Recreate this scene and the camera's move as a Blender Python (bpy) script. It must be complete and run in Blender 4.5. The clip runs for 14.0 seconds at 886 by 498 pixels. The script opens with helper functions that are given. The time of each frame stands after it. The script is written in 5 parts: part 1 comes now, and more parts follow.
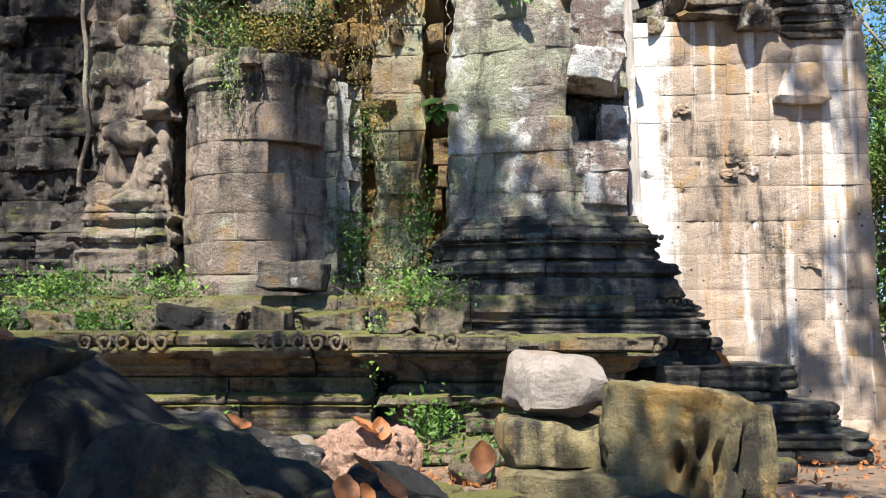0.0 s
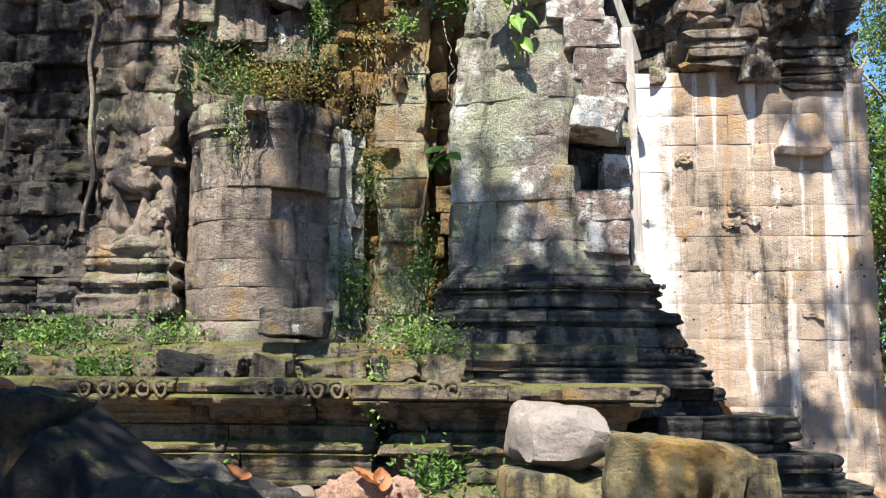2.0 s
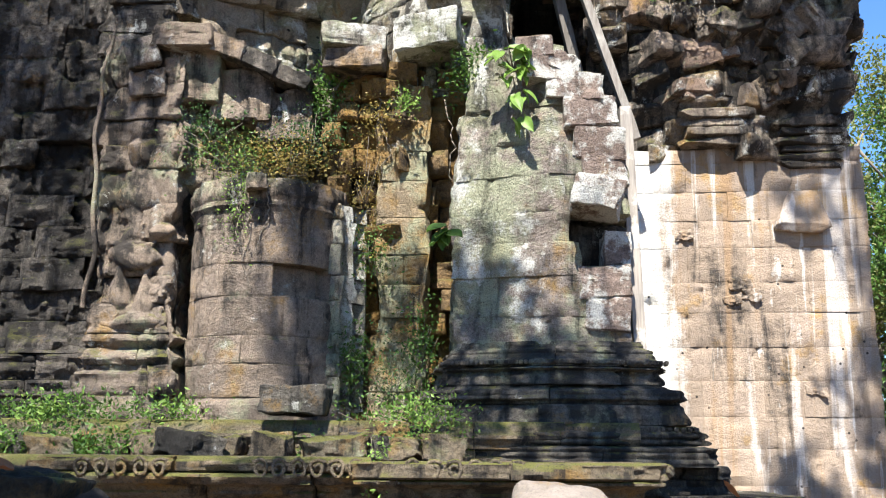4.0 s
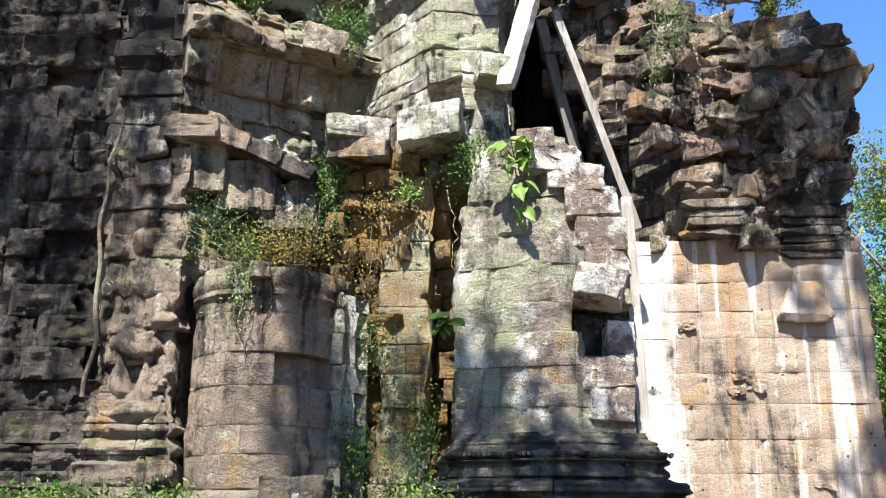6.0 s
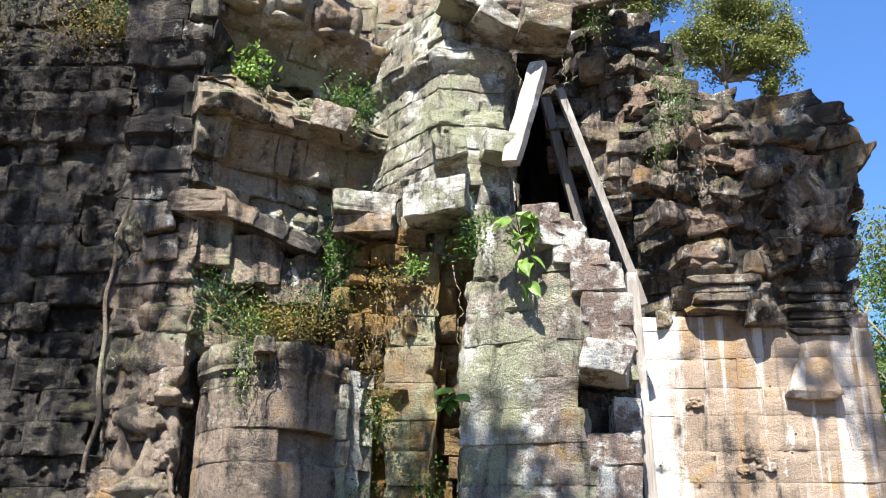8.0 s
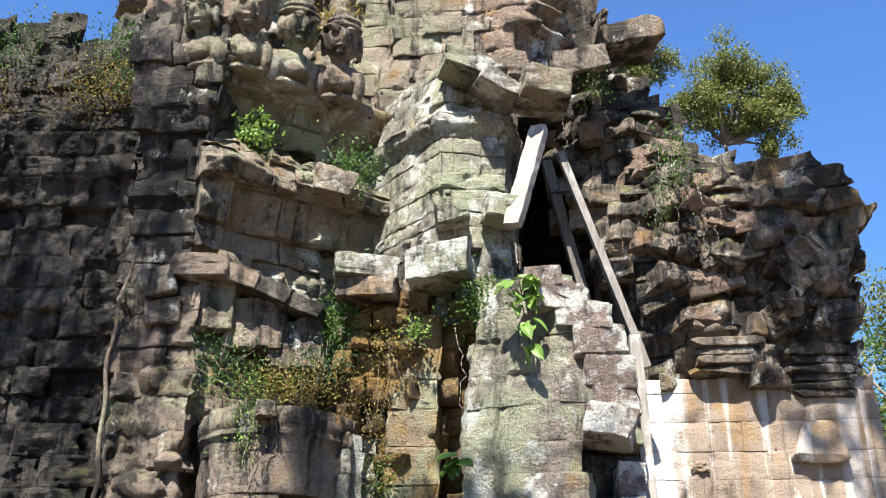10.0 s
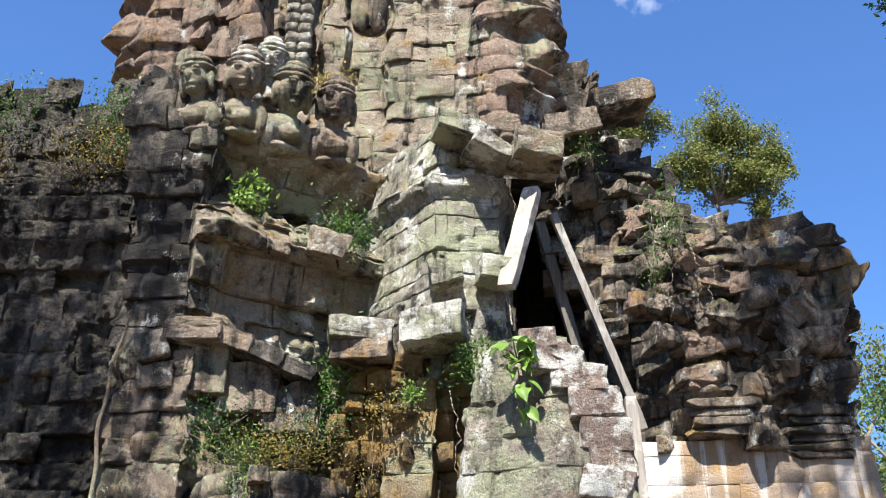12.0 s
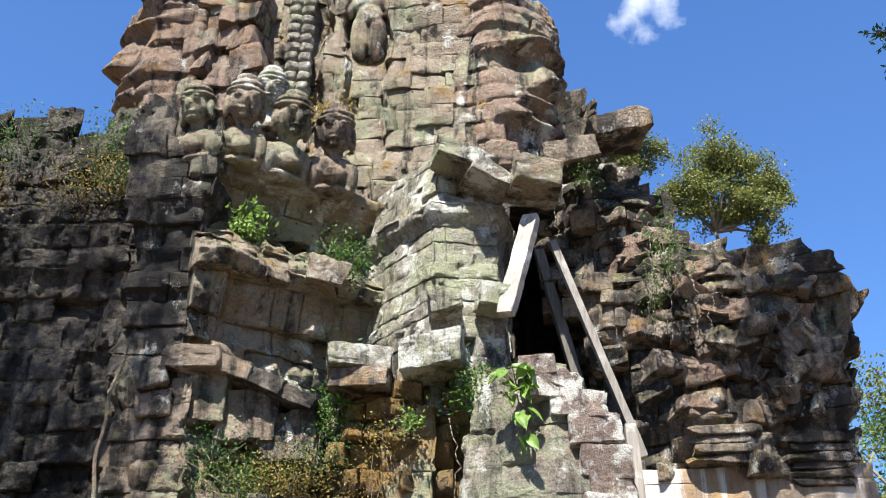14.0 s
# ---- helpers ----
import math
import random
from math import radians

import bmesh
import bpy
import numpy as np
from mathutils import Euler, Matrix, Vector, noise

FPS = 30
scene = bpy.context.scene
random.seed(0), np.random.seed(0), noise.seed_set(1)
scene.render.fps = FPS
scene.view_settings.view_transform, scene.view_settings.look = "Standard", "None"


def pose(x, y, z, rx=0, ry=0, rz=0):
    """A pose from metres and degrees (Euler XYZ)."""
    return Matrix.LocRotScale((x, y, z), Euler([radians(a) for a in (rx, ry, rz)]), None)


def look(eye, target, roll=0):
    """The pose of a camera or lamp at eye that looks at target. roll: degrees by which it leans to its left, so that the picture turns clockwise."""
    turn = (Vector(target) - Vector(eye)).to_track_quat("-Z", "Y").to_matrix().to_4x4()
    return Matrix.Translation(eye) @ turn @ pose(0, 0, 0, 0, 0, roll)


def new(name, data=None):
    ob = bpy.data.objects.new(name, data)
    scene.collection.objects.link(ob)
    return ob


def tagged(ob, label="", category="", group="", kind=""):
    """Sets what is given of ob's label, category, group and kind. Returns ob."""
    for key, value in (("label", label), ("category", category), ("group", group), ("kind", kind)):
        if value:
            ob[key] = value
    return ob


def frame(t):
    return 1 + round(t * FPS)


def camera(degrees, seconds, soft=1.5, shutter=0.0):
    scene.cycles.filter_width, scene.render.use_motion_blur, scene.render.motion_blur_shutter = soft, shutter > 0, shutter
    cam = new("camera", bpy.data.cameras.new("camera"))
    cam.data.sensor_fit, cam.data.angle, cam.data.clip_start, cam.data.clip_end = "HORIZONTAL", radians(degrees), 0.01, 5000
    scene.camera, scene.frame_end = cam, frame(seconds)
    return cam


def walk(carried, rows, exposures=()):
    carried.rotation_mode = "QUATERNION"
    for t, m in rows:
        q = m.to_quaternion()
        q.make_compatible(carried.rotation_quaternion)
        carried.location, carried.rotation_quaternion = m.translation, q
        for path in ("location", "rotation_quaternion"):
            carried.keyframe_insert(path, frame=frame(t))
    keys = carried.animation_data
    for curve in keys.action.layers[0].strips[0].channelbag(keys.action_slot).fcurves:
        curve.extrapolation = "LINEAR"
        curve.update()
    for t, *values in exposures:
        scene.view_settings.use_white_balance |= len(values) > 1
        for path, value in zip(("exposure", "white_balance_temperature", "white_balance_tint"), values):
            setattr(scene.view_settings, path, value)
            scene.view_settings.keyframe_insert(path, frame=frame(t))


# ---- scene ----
cam = camera(46.5, 14.0, soft=1.0)
EYE, TILT = 1.5, 4.5
ROWS = [  # seconds, turn to the left, upward pitch, lean, sideways sway, rise
    (0.0, -0.00, 0.00, 0.00, 0.000, -0.000), (0.5, 0.07, 0.54, 0.15, -0.008, 0.006), (1.0, 0.15, 1.12, 0.26, -0.009, 0.014), (1.5, 0.11, 1.77, 0.38, -0.014, 0.021),
    (2.0, 0.06, 2.51, 0.45, -0.016, 0.033), (2.5, 0.03, 3.45, 0.44, -0.027, 0.045), (3.0, 0.04, 4.47, 0.53, -0.036, 0.055), (5.5, 0.13, 10.46, 0.43, -0.039, 0.020),
    (6.0, 0.23, 11.83, 0.67, -0.045, 0.001), (6.5, 0.27, 13.03, 0.92, -0.050, -0.008), (7.0, 0.37, 14.02, 0.99, -0.054, -0.011), (7.5, 0.50, 14.99, 0.98, -0.053, -0.008),
    (8.0, 0.61, 15.98, 0.94, -0.046, 0.005), (10.5, 0.84, 20.37, 0.82, -0.045, 0.005), (11.0, 0.72, 21.35, 0.64, -0.035, 0.007), (11.5, 0.58, 22.22, 0.55, -0.040, 0.020),
    (12.0, 0.49, 22.82, 0.37, -0.040, 0.028), (12.5, 0.44, 23.36, 0.17, -0.037, 0.012), (13.0, 0.39, 23.80, 0.07, -0.040, 0.014), (13.5, 0.42, 24.21, 0.11, -0.039, 0.007),
    (14.0, 0.45, 24.44, 0.24, -0.038, -0.004),
]
walk(cam, [(t, pose(sway, 0, EYE + rise) @ pose(0, 0, 0, 0, 0, yaw) @ pose(0, 0, 0, 90 + TILT + pitch) @ pose(0, 0, 0, 0, 0, lean))
           for t, yaw, pitch, lean, sway, rise in ROWS],
     exposures=((0.0, 1.84), (3.0, 1.90), (6.5, 1.98), (8.0, 1.92), (10.5, 1.80), (14.0, 1.74)))

# ---- world, sun ----
SUN = Vector((-0.16, -0.64, 1.0)).normalized()      # towards the sun: high, behind the viewer
world = bpy.data.worlds.new("sky")
scene.world = world
world.use_nodes = True
wt = world.node_tree
wt.nodes.clear()
sky = wt.nodes.new("ShaderNodeTexSky")
sky.sky_type, sky.sun_disc = "NISHITA", False
sky.sun_elevation, sky.sun_rotation = math.asin(SUN.z), math.atan2(SUN.x, SUN.y)
sky.air_density, sky.dust_density, sky.ozone_density = 1.2, 0.0, 6.0
bg = wt.nodes.new("ShaderNodeBackground")
bg.inputs["Strength"].default_value = 0.056
# one small wisp of cloud, high over the trees
coord = wt.nodes.new("ShaderNodeTexCoord")
near = wt.nodes.new("ShaderNodeVectorMath")
near.operation = "DISTANCE"
near.inputs[1].default_value = Vector((0.172, 0.737, 0.662)).normalized()
wisp = wt.nodes.new("ShaderNodeTexNoise")
wisp.inputs["Scale"].default_value, wisp.inputs["Detail"].default_value = 22.0, 8.0
wsum = wt.nodes.new("ShaderNodeMath")
wsum.operation = "MULTIPLY_ADD"
wsum.inputs[1].default_value = -0.12
wramp = wt.nodes.new("ShaderNodeMapRange")
wramp.inputs["From Min"].default_value, wramp.inputs["From Max"].default_value = 0.028, -0.02
wramp.inputs["To Min"].default_value, wramp.inputs["To Max"].default_value = 0.0, 0.8
wmix = wt.nodes.new("ShaderNodeMix")
wmix.data_type = "RGBA"
wmix.inputs[7].default_value = (11, 11.5, 12, 1)
wout = wt.nodes.new("ShaderNodeOutputWorld")
wt.links.new(coord.outputs["Generated"], near.inputs[0])
wt.links.new(coord.outputs["Generated"], wisp.inputs["Vector"])
wt.links.new(wisp.outputs["Fac"], wsum.inputs[0])
wt.links.new(near.outputs["Value"], wsum.inputs[2])
wadd = wt.nodes.new("ShaderNodeMath")
wadd.inputs[1].default_value = 0.06
wt.links.new(wsum.outputs[0], wadd.inputs[0])
wt.links.new(wadd.outputs[0], wramp.inputs["Value"])
wt.links.new(wramp.outputs[0], wmix.inputs[0])
blue = wt.nodes.new("ShaderNodeMix")
blue.data_type, blue.blend_type = "RGBA", "MULTIPLY"
blue.inputs[0].default_value, blue.inputs[7].default_value = 1.0, (0.72, 0.95, 1.25, 1)
wt.links.new(sky.outputs[0], blue.inputs[6])
wt.links.new(blue.outputs[2], wmix.inputs[6])
wt.links.new(wmix.outputs[2], bg.inputs["Color"])
wt.links.new(bg.outputs[0], wout.inputs[0])
sun = new("sun", bpy.data.lights.new("sun", "SUN"))
sun.data.energy, sun.data.angle, sun.data.color = 5.0, radians(0.6), (1.0, 0.965, 0.90)
sun.matrix_world = look(SUN * 60, (0, 0, 0))

# ---- materials ----
def link(tree, a, b):
    tree.links.new(a, b)


class Nodes:
    """Short writing for node trees."""
    def __init__(self, name):
        self.mat = bpy.data.materials.new(name)
        self.mat.use_nodes = True
        self.tree = self.mat.node_tree
        self.shader = self.tree.nodes["Principled BSDF"]
        geo = self.tree.nodes.new("ShaderNodeNewGeometry")
        self.place, self.normal = geo.outputs["Position"], geo.outputs["Normal"]
        self.random = self.tree.nodes.new("ShaderNodeObjectInfo").outputs["Random"]
        self.island = geo.outputs["Random Per Island"]

    def scaled(self, x, y, z, shift=0.0):
        n = self.tree.nodes.new("ShaderNodeMapping")
        n.inputs["Scale"].default_value = (x, y, z)
        n.inputs["Location"].default_value = (shift, shift * 1.7, shift * 0.6)
        self.tree.links.new(self.place, n.inputs["Vector"])
        return n.outputs[0]

    def noise(self, scale, detail=5.0, rough=0.6, at=None, shift=0.0, warp=0.0):
        n = self.tree.nodes.new("ShaderNodeTexNoise")
        n.inputs["Scale"].default_value, n.inputs["Detail"].default_value = scale, detail
        n.inputs["Roughness"].default_value, n.inputs["Distortion"].default_value = rough, warp
        self.tree.links.new(at or self.scaled(1, 1, 1, shift), n.inputs["Vector"])
        return n.outputs["Fac"]

    def upright(self, scale):
        """The plane of the facade, for marks that go straight into it."""
        s, c = self.tree.nodes.new("ShaderNodeSeparateXYZ"), self.tree.nodes.new("ShaderNodeCombineXYZ")
        self.tree.links.new(self.scaled(scale, scale, scale), s.inputs[0])
        self.tree.links.new(s.outputs["X"], c.inputs["X"])
        self.tree.links.new(s.outputs["Z"], c.inputs["Y"])
        return c.outputs[0]

    def cells(self, scale, feature="F1", at=None):
        n = self.tree.nodes.new("ShaderNodeTexVoronoi")
        n.feature = feature
        n.inputs["Scale"].default_value = scale
        self.tree.links.new(at or self.place, n.inputs["Vector"])
        if at:
            n.voronoi_dimensions = "2D"
        return n.outputs["Distance"]

    def span(self, v, a, b, lo=0.0, hi=1.0):
        n = self.tree.nodes.new("ShaderNodeMapRange")
        for key, value in (("From Min", a), ("From Max", b), ("To Min", lo), ("To Max", hi)):
            n.inputs[key].default_value = value
        self.tree.links.new(v, n.inputs["Value"])
        return n.outputs[0]

    def sums(self, op, a, b):
        n = self.tree.nodes.new("ShaderNodeMath")
        n.operation = op
        for i, v in enumerate((a, b)):
            if isinstance(v, (int, float)):
                n.inputs[i].default_value = v
            else:
                self.tree.links.new(v, n.inputs[i])
        return n.outputs[0]

    def mix(self, fac, a, b, blend="MIX"):
        n = self.tree.nodes.new("ShaderNodeMix")
        n.data_type, n.blend_type = "RGBA", blend
        for i, v in ((0, fac), (6, a), (7, b)):
            if isinstance(v, tuple):
                n.inputs[i].default_value = (*v, 1)
            elif isinstance(v, (int, float)):
                n.inputs[i].default_value = v
            else:
                self.tree.links.new(v, n.inputs[i])
        return n.outputs[2]

    def up(self):
        n = self.tree.nodes.new("ShaderNodeSeparateXYZ")
        self.tree.links.new(self.normal, n.inputs[0])
        return n.outputs["Z"]

    def bump(self, height, strength, distance):
        n = self.tree.nodes.new("ShaderNodeBump")
        n.inputs["Strength"].default_value, n.inputs["Distance"].default_value = strength, distance
        self.tree.links.new(height, n.inputs["Height"])
        self.tree.links.new(n.outputs[0], self.shader.inputs["Normal"])

    def done(self, colour, rough=0.9, spec=0.25):
        if isinstance(colour, tuple):
            self.shader.inputs["Base Color"].default_value = (*colour, 1)
        else:
            self.tree.links.new(colour, self.shader.inputs["Base Color"])
        self.shader.inputs["Roughness"].default_value = rough
        self.shader.inputs["Specular IOR Level"].default_value = spec
        return self.mat


def stone(name, a, b, black=0.4, white=0.2, green=0.2, ochre=0.1, moss=0.3, relief=0.035, shift=0.0, pits=0.5, streak=0.2, speck=1.0, dots=0.0, wash=None, bands=0.0):
    """Old sandstone: two tones, black algae in runs, crusts of white and green lichen, ochre algae, moss on what faces up.
    black, white, green and ochre say about how much of the face each one covers."""
    k = Nodes(name)

    def cover(v, share, soft, most):
        t = 0.665 - 0.32 * share
        return k.span(v, t - soft, t + soft, 0, most)

    big, mid = k.noise(0.55, 6, 0.6, shift=shift), k.noise(2.6, 7, 0.65, shift=shift + 3)
    grain, fine = k.noise(13, 10, 0.78), k.noise(55, 6, 0.75)
    c = k.mix(k.span(mid, 0.38, 0.62), a, b)
    c = k.mix(k.span(k.random, 0, 1, 0.0, 0.6), c, tuple(x * 0.55 for x in a))
    c = k.mix(k.span(grain, 0.44, 0.6, 0.0, 0.7 * speck), c, tuple(x * 0.42 for x in b))
    runs = k.noise(1.0, 6, 0.62, at=k.scaled(2.6, 2.6, 0.28, shift + 9), warp=0.5)
    spots = k.noise(5.0, 9, 0.75, shift=shift + 70)
    if ochre:
        c = k.mix(cover(k.noise(1.1, 7, 0.7, shift=shift + 21), ochre, 0.05, 0.8), c, (0.31, 0.18, 0.05))
    if green:
        c = k.mix(cover(k.sums("ADD", k.sums("MULTIPLY", k.noise(0.8, 8, 0.7, shift=shift + 34), 0.7), k.sums("MULTIPLY", spots, 0.3)), green, 0.04, 0.8), c, (0.36, 0.377, 0.24))
    if black:
        dirt = k.sums("ADD", k.sums("MULTIPLY", runs, 0.5), k.sums("MULTIPLY", big, 0.25))
        dirt = k.sums("ADD", dirt, k.sums("MULTIPLY", spots, 0.25))
        c = k.mix(cover(dirt, black, 0.035, 0.9), c, (0.026, 0.024, 0.022))
    if white:
        crust = k.sums("ADD", k.sums("MULTIPLY", k.noise(1.5, 9, 0.75, shift=shift + 47), 0.8 - streak), k.sums("MULTIPLY", k.noise(1.0, 6, 0.62, at=k.scaled(2.2, 2.2, 0.2, shift + 29), warp=0.6), streak))
        crust = k.sums("ADD", crust, k.sums("MULTIPLY", spots, 0.2))
        c = k.mix(cover(crust, white, 0.022, 0.88), c, (0.62, 0.61, 0.55))
    if moss:
        m = k.sums("MULTIPLY", k.span(k.up(), 0.25, 0.8), cover(k.noise(3.1, 7, 0.7, shift=shift + 60), moss, 0.06, 1.0))
        c = k.mix(m, c, (0.16, 0.155, 0.042))
    if bands:                             # rain runs, tan, brown and grey side by side
        run = k.noise(1.0, 5, 0.55, at=k.scaled(2.3, 2.3, 0.07, shift + 15), warp=0.35)
        c = k.mix(k.span(run, 0.44, 0.38, 0.0, bands), c, (0.27, 0.175, 0.10))
        c = k.mix(k.span(run, 0.56, 0.60, 0.0, bands), c, (0.50, 0.45, 0.40))
        slim = k.noise(1.0, 6, 0.6, at=k.scaled(6.0, 6.0, 0.16, shift + 44), warp=0.3)
        c = k.mix(k.span(slim, 0.60, 0.66, 0.0, 0.75 * bands), c, (0.62, 0.60, 0.55))
        c = k.mix(k.span(slim, 0.40, 0.34, 0.0, 0.8 * bands), c, (0.13, 0.10, 0.075))
    if wash:                              # a broad lime-white run down one side of the wall
        side = k.tree.nodes.new("ShaderNodeSeparateXYZ")
        k.tree.links.new(k.place, side.inputs[0])
        edge = k.sums("ADD", side.outputs["X"], k.sums("MULTIPLY", k.noise(1.0, 6, 0.65, at=k.scaled(2.0, 2.0, 0.2, 5.0), warp=0.4), 1.7))
        c = k.mix(k.span(k.sums("ADD", edge, k.sums("MULTIPLY", spots, 0.5)), wash + 1.2, wash + 0.9, 0, 0.85), c, (0.66, 0.645, 0.60))
    c = k.mix(k.span(fine, 0.48, 0.66, 0.0, 0.6 * speck), c, (0.02, 0.02, 0.018))
    c = k.mix(k.span(k.cells(17.0), 0.10, 0.16, 0.55 * speck, 0.0), c, (0.02, 0.018, 0.015))
    if dots:                              # small round lifting holes, only the shade inside them painted as dark dots
        pit_shade = k.span(k.cells(1.0, at=k.upright(dots)), 0.035, 0.055, 0.92, 0.0)
        c = k.mix(k.sums("MULTIPLY", pit_shade, k.span(k.noise(1.3, 3, 0.5, shift=shift + 80), 0.5, 0.56)), c, (0.015, 0.013, 0.012))
    hole = k.span(k.cells(9.0), 0.0, 0.32, 0.0, 1.0)
    h = k.sums("ADD", k.sums("MULTIPLY", grain, 1.8), k.sums("MULTIPLY", k.noise(30, 6, 0.7), 0.9))
    h = k.sums("ADD", h, k.sums("MULTIPLY", mid, 1.6))
    h = k.sums("ADD", h, k.sums("MULTIPLY", hole, pits * 0.5))
    k.bump(h, 1.0, relief * 1.25)
    return k.done(c, 0.92, 0.2)


def leafy(name, a, b, rough=0.5):
    k = Nodes(name)
    c = k.mix(k.span(k.island, 0, 1), a, b)
    c = k.mix(k.span(k.noise(38, 6), 0.42, 0.62, 0, 0.6), c, tuple(x * 0.5 for x in a))
    t = k.tree.nodes.new("ShaderNodeBsdfTranslucent")
    k.tree.links.new(c, t.inputs["Color"])
    k.done(c, rough, 0.3)
    m = k.tree.nodes.new("ShaderNodeMixShader")
    m.inputs[0].default_value = 0.35
    k.tree.links.new(k.shader.outputs[0], m.inputs[1])
    k.tree.links.new(t.outputs[0], m.inputs[2])
    k.tree.links.new(m.outputs[0], k.tree.nodes["Material Output"].inputs["Surface"])
    return k.mat


def plain(name, a, b, scale=6.0, relief=0.01, rough=0.85):
    k = Nodes(name)
    n = k.noise(scale, 7, 0.65)
    c = k.mix(k.span(n, 0.3, 0.7), a, b)
    k.bump(k.sums("ADD", n, k.sums("MULTIPLY", k.noise(scale * 6, 5, 0.7), 0.4)), 0.8, relief)
    return k.done(c, rough, 0.25)


def timber(name, tone=1.0):
    k = Nodes(name)
    n = k.noise(1.0, 6, 0.6, at=k.scaled(30, 30, 2.0))
    c = k.mix(k.span(n, 0.3, 0.7), tuple(tone * x for x in (0.27, 0.245, 0.215)), tuple(tone * x for x in (0.15, 0.13, 0.11)))
    c = k.mix(k.span(k.noise(2.0, 6, 0.7, shift=5), 0.5, 0.7, 0, 0.7), c, tuple(tone * tone * x for x in (0.55, 0.53, 0.48)))
    k.bump(n, 0.7, 0.01)
    return k.done(c, 0.85, 0.2)


TAN = stone("tan_sandstone", (0.365, 0.28, 0.205), (0.30, 0.232, 0.178), 0.32, 0.14, 0.05, 0.14, 0.1, 0.013, 4.0, 0.3, 0.6, 0.3, 2.7, 3.3, 0.75)
BODY = stone("grey_brown_sandstone", (0.43, 0.33, 0.245), (0.30, 0.24, 0.19), 0.46, 0.22, 0.28, 0.20, 0.3, 0.05, 11.0, 0.6, 0.2, 0.7)
PALE = stone("pale_lichen_sandstone", (0.44, 0.41, 0.33), (0.32, 0.28, 0.23), 0.40, 0.42, 0.46, 0.16, 0.3, 0.04, 23.0)
GREY = stone("grey_lichen_sandstone", (0.40, 0.335, 0.28), (0.29, 0.235, 0.20), 0.42, 0.34, 0.54, 0.22, 0.3, 0.045, 27.0, 0.6, 0.3)
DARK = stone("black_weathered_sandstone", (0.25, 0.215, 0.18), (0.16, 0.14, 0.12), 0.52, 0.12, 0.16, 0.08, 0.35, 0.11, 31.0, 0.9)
DIM = stone("dim_grey_sandstone", (0.30, 0.255, 0.205), (0.19, 0.165, 0.14), 0.58, 0.24, 0.14, 0.10, 0.3, 0.06, 34.0, 0.7)
BASE = stone("dark_moulded_sandstone", (0.21, 0.185, 0.15), (0.14, 0.125, 0.105), 0.50, 0.20, 0.30, 0.14, 0.2, 0.045, 37.0)
LEDGE = stone("brown_mossy_sandstone", (0.32, 0.25, 0.165), (0.215, 0.175, 0.125), 0.42, 0.10, 0.22, 0.34, 0.85, 0.045, 43.0)
OCHRE = stone("ochre_algae_sandstone", (0.42, 0.32, 0.20), (0.30, 0.235, 0.155), 0.32, 0.22, 0.36, 0.50, 0.4, 0.045, 51.0, 0.6, 0.2, 0.7)
RUBBLE = stone("reddish_mossy_rubble", (0.36, 0.23, 0.11), (0.23, 0.16, 0.085), 0.30, 0.05, 0.2, 0.6, 0.7, 0.06, 53.0)
CORBEL = stone("corbel_sandstone", (0.44, 0.36, 0.275), (0.30, 0.235, 0.18), 0.58, 0.30, 0.16, 0.22, 0.4, 0.045, 57.0, 0.8)
TOWER = stone("tower_sandstone", (0.50, 0.41, 0.305), (0.37, 0.295, 0.22), 0.38, 0.30, 0.40, 0.22, 0.3, 0.06, 61.0, 0.6, 0.2, 0.8, 2.0)
RUDDY = stone("ruddy_sandstone", (0.45, 0.31, 0.23), (0.33, 0.24, 0.18), 0.42, 0.24, 0.16, 0.20, 0.2, 0.045, 66.0)
BOULDER = stone("grey_mossy_boulder", (0.36, 0.305, 0.255), (0.27, 0.225, 0.18), 0.24, 0.16, 0.10, 0.32, 0.06, 0.022, 71.0, 0.5, 0.2, 0.4)
MOSSY = stone("ochre_mossy_boulder", (0.32, 0.265, 0.135), (0.22, 0.18, 0.095), 0.38, 0.14, 0.2, 0.36, 0.08, 0.03, 83.0, 0.5, 0.2, 0.5)
# dark rock taken close to black: the deep shade is put into its colour
SHADED_ROCK = stone("shade_darkened_rock", (0.055, 0.05, 0.046), (0.026, 0.024, 0.022), 0.5, 0.10, 0.08, 0.06, 0.1, 0.06, 91.0)
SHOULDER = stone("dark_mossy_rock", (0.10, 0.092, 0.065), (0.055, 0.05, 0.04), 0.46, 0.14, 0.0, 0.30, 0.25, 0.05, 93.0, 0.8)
LICHEN = stone("ruddy_white_lichened_sandstone", (0.38, 0.28, 0.225), (0.27, 0.205, 0.17), 0.36, 0.54, 0.20, 0.10, 0.3, 0.035, 68.0, 0.5)
VISAGE = stone("ruddy_green_face_sandstone", (0.45, 0.315, 0.235), (0.34, 0.25, 0.19), 0.38, 0.32, 0.34, 0.16, 0.3, 0.045, 69.0)
LATERITE = stone("pink_laterite", (0.58, 0.36, 0.25), (0.44, 0.26, 0.17), 0.05, 0.10, 0.0, 0.20, 0.1, 0.03, 97.0, 1.0)
GROUND = plain("leaf_strewn_earth", (0.15, 0.10, 0.065), (0.075, 0.056, 0.04), 3.0, 0.06)
# the 0.5 tone is brown wood with the inner brace's shade painted in
WOOD, SHADED_WOOD, AGED = timber("weathered_timber", 1.25), timber("shaded_brown_timber", 0.5), timber("grey_brown_timber", 0.8)
BARK = plain("grey_bark", (0.20, 0.17, 0.13), (0.11, 0.09, 0.07), 8.0, 0.02)
LEAF = leafy("green_leaves", (0.10, 0.19, 0.03), (0.045, 0.10, 0.02))
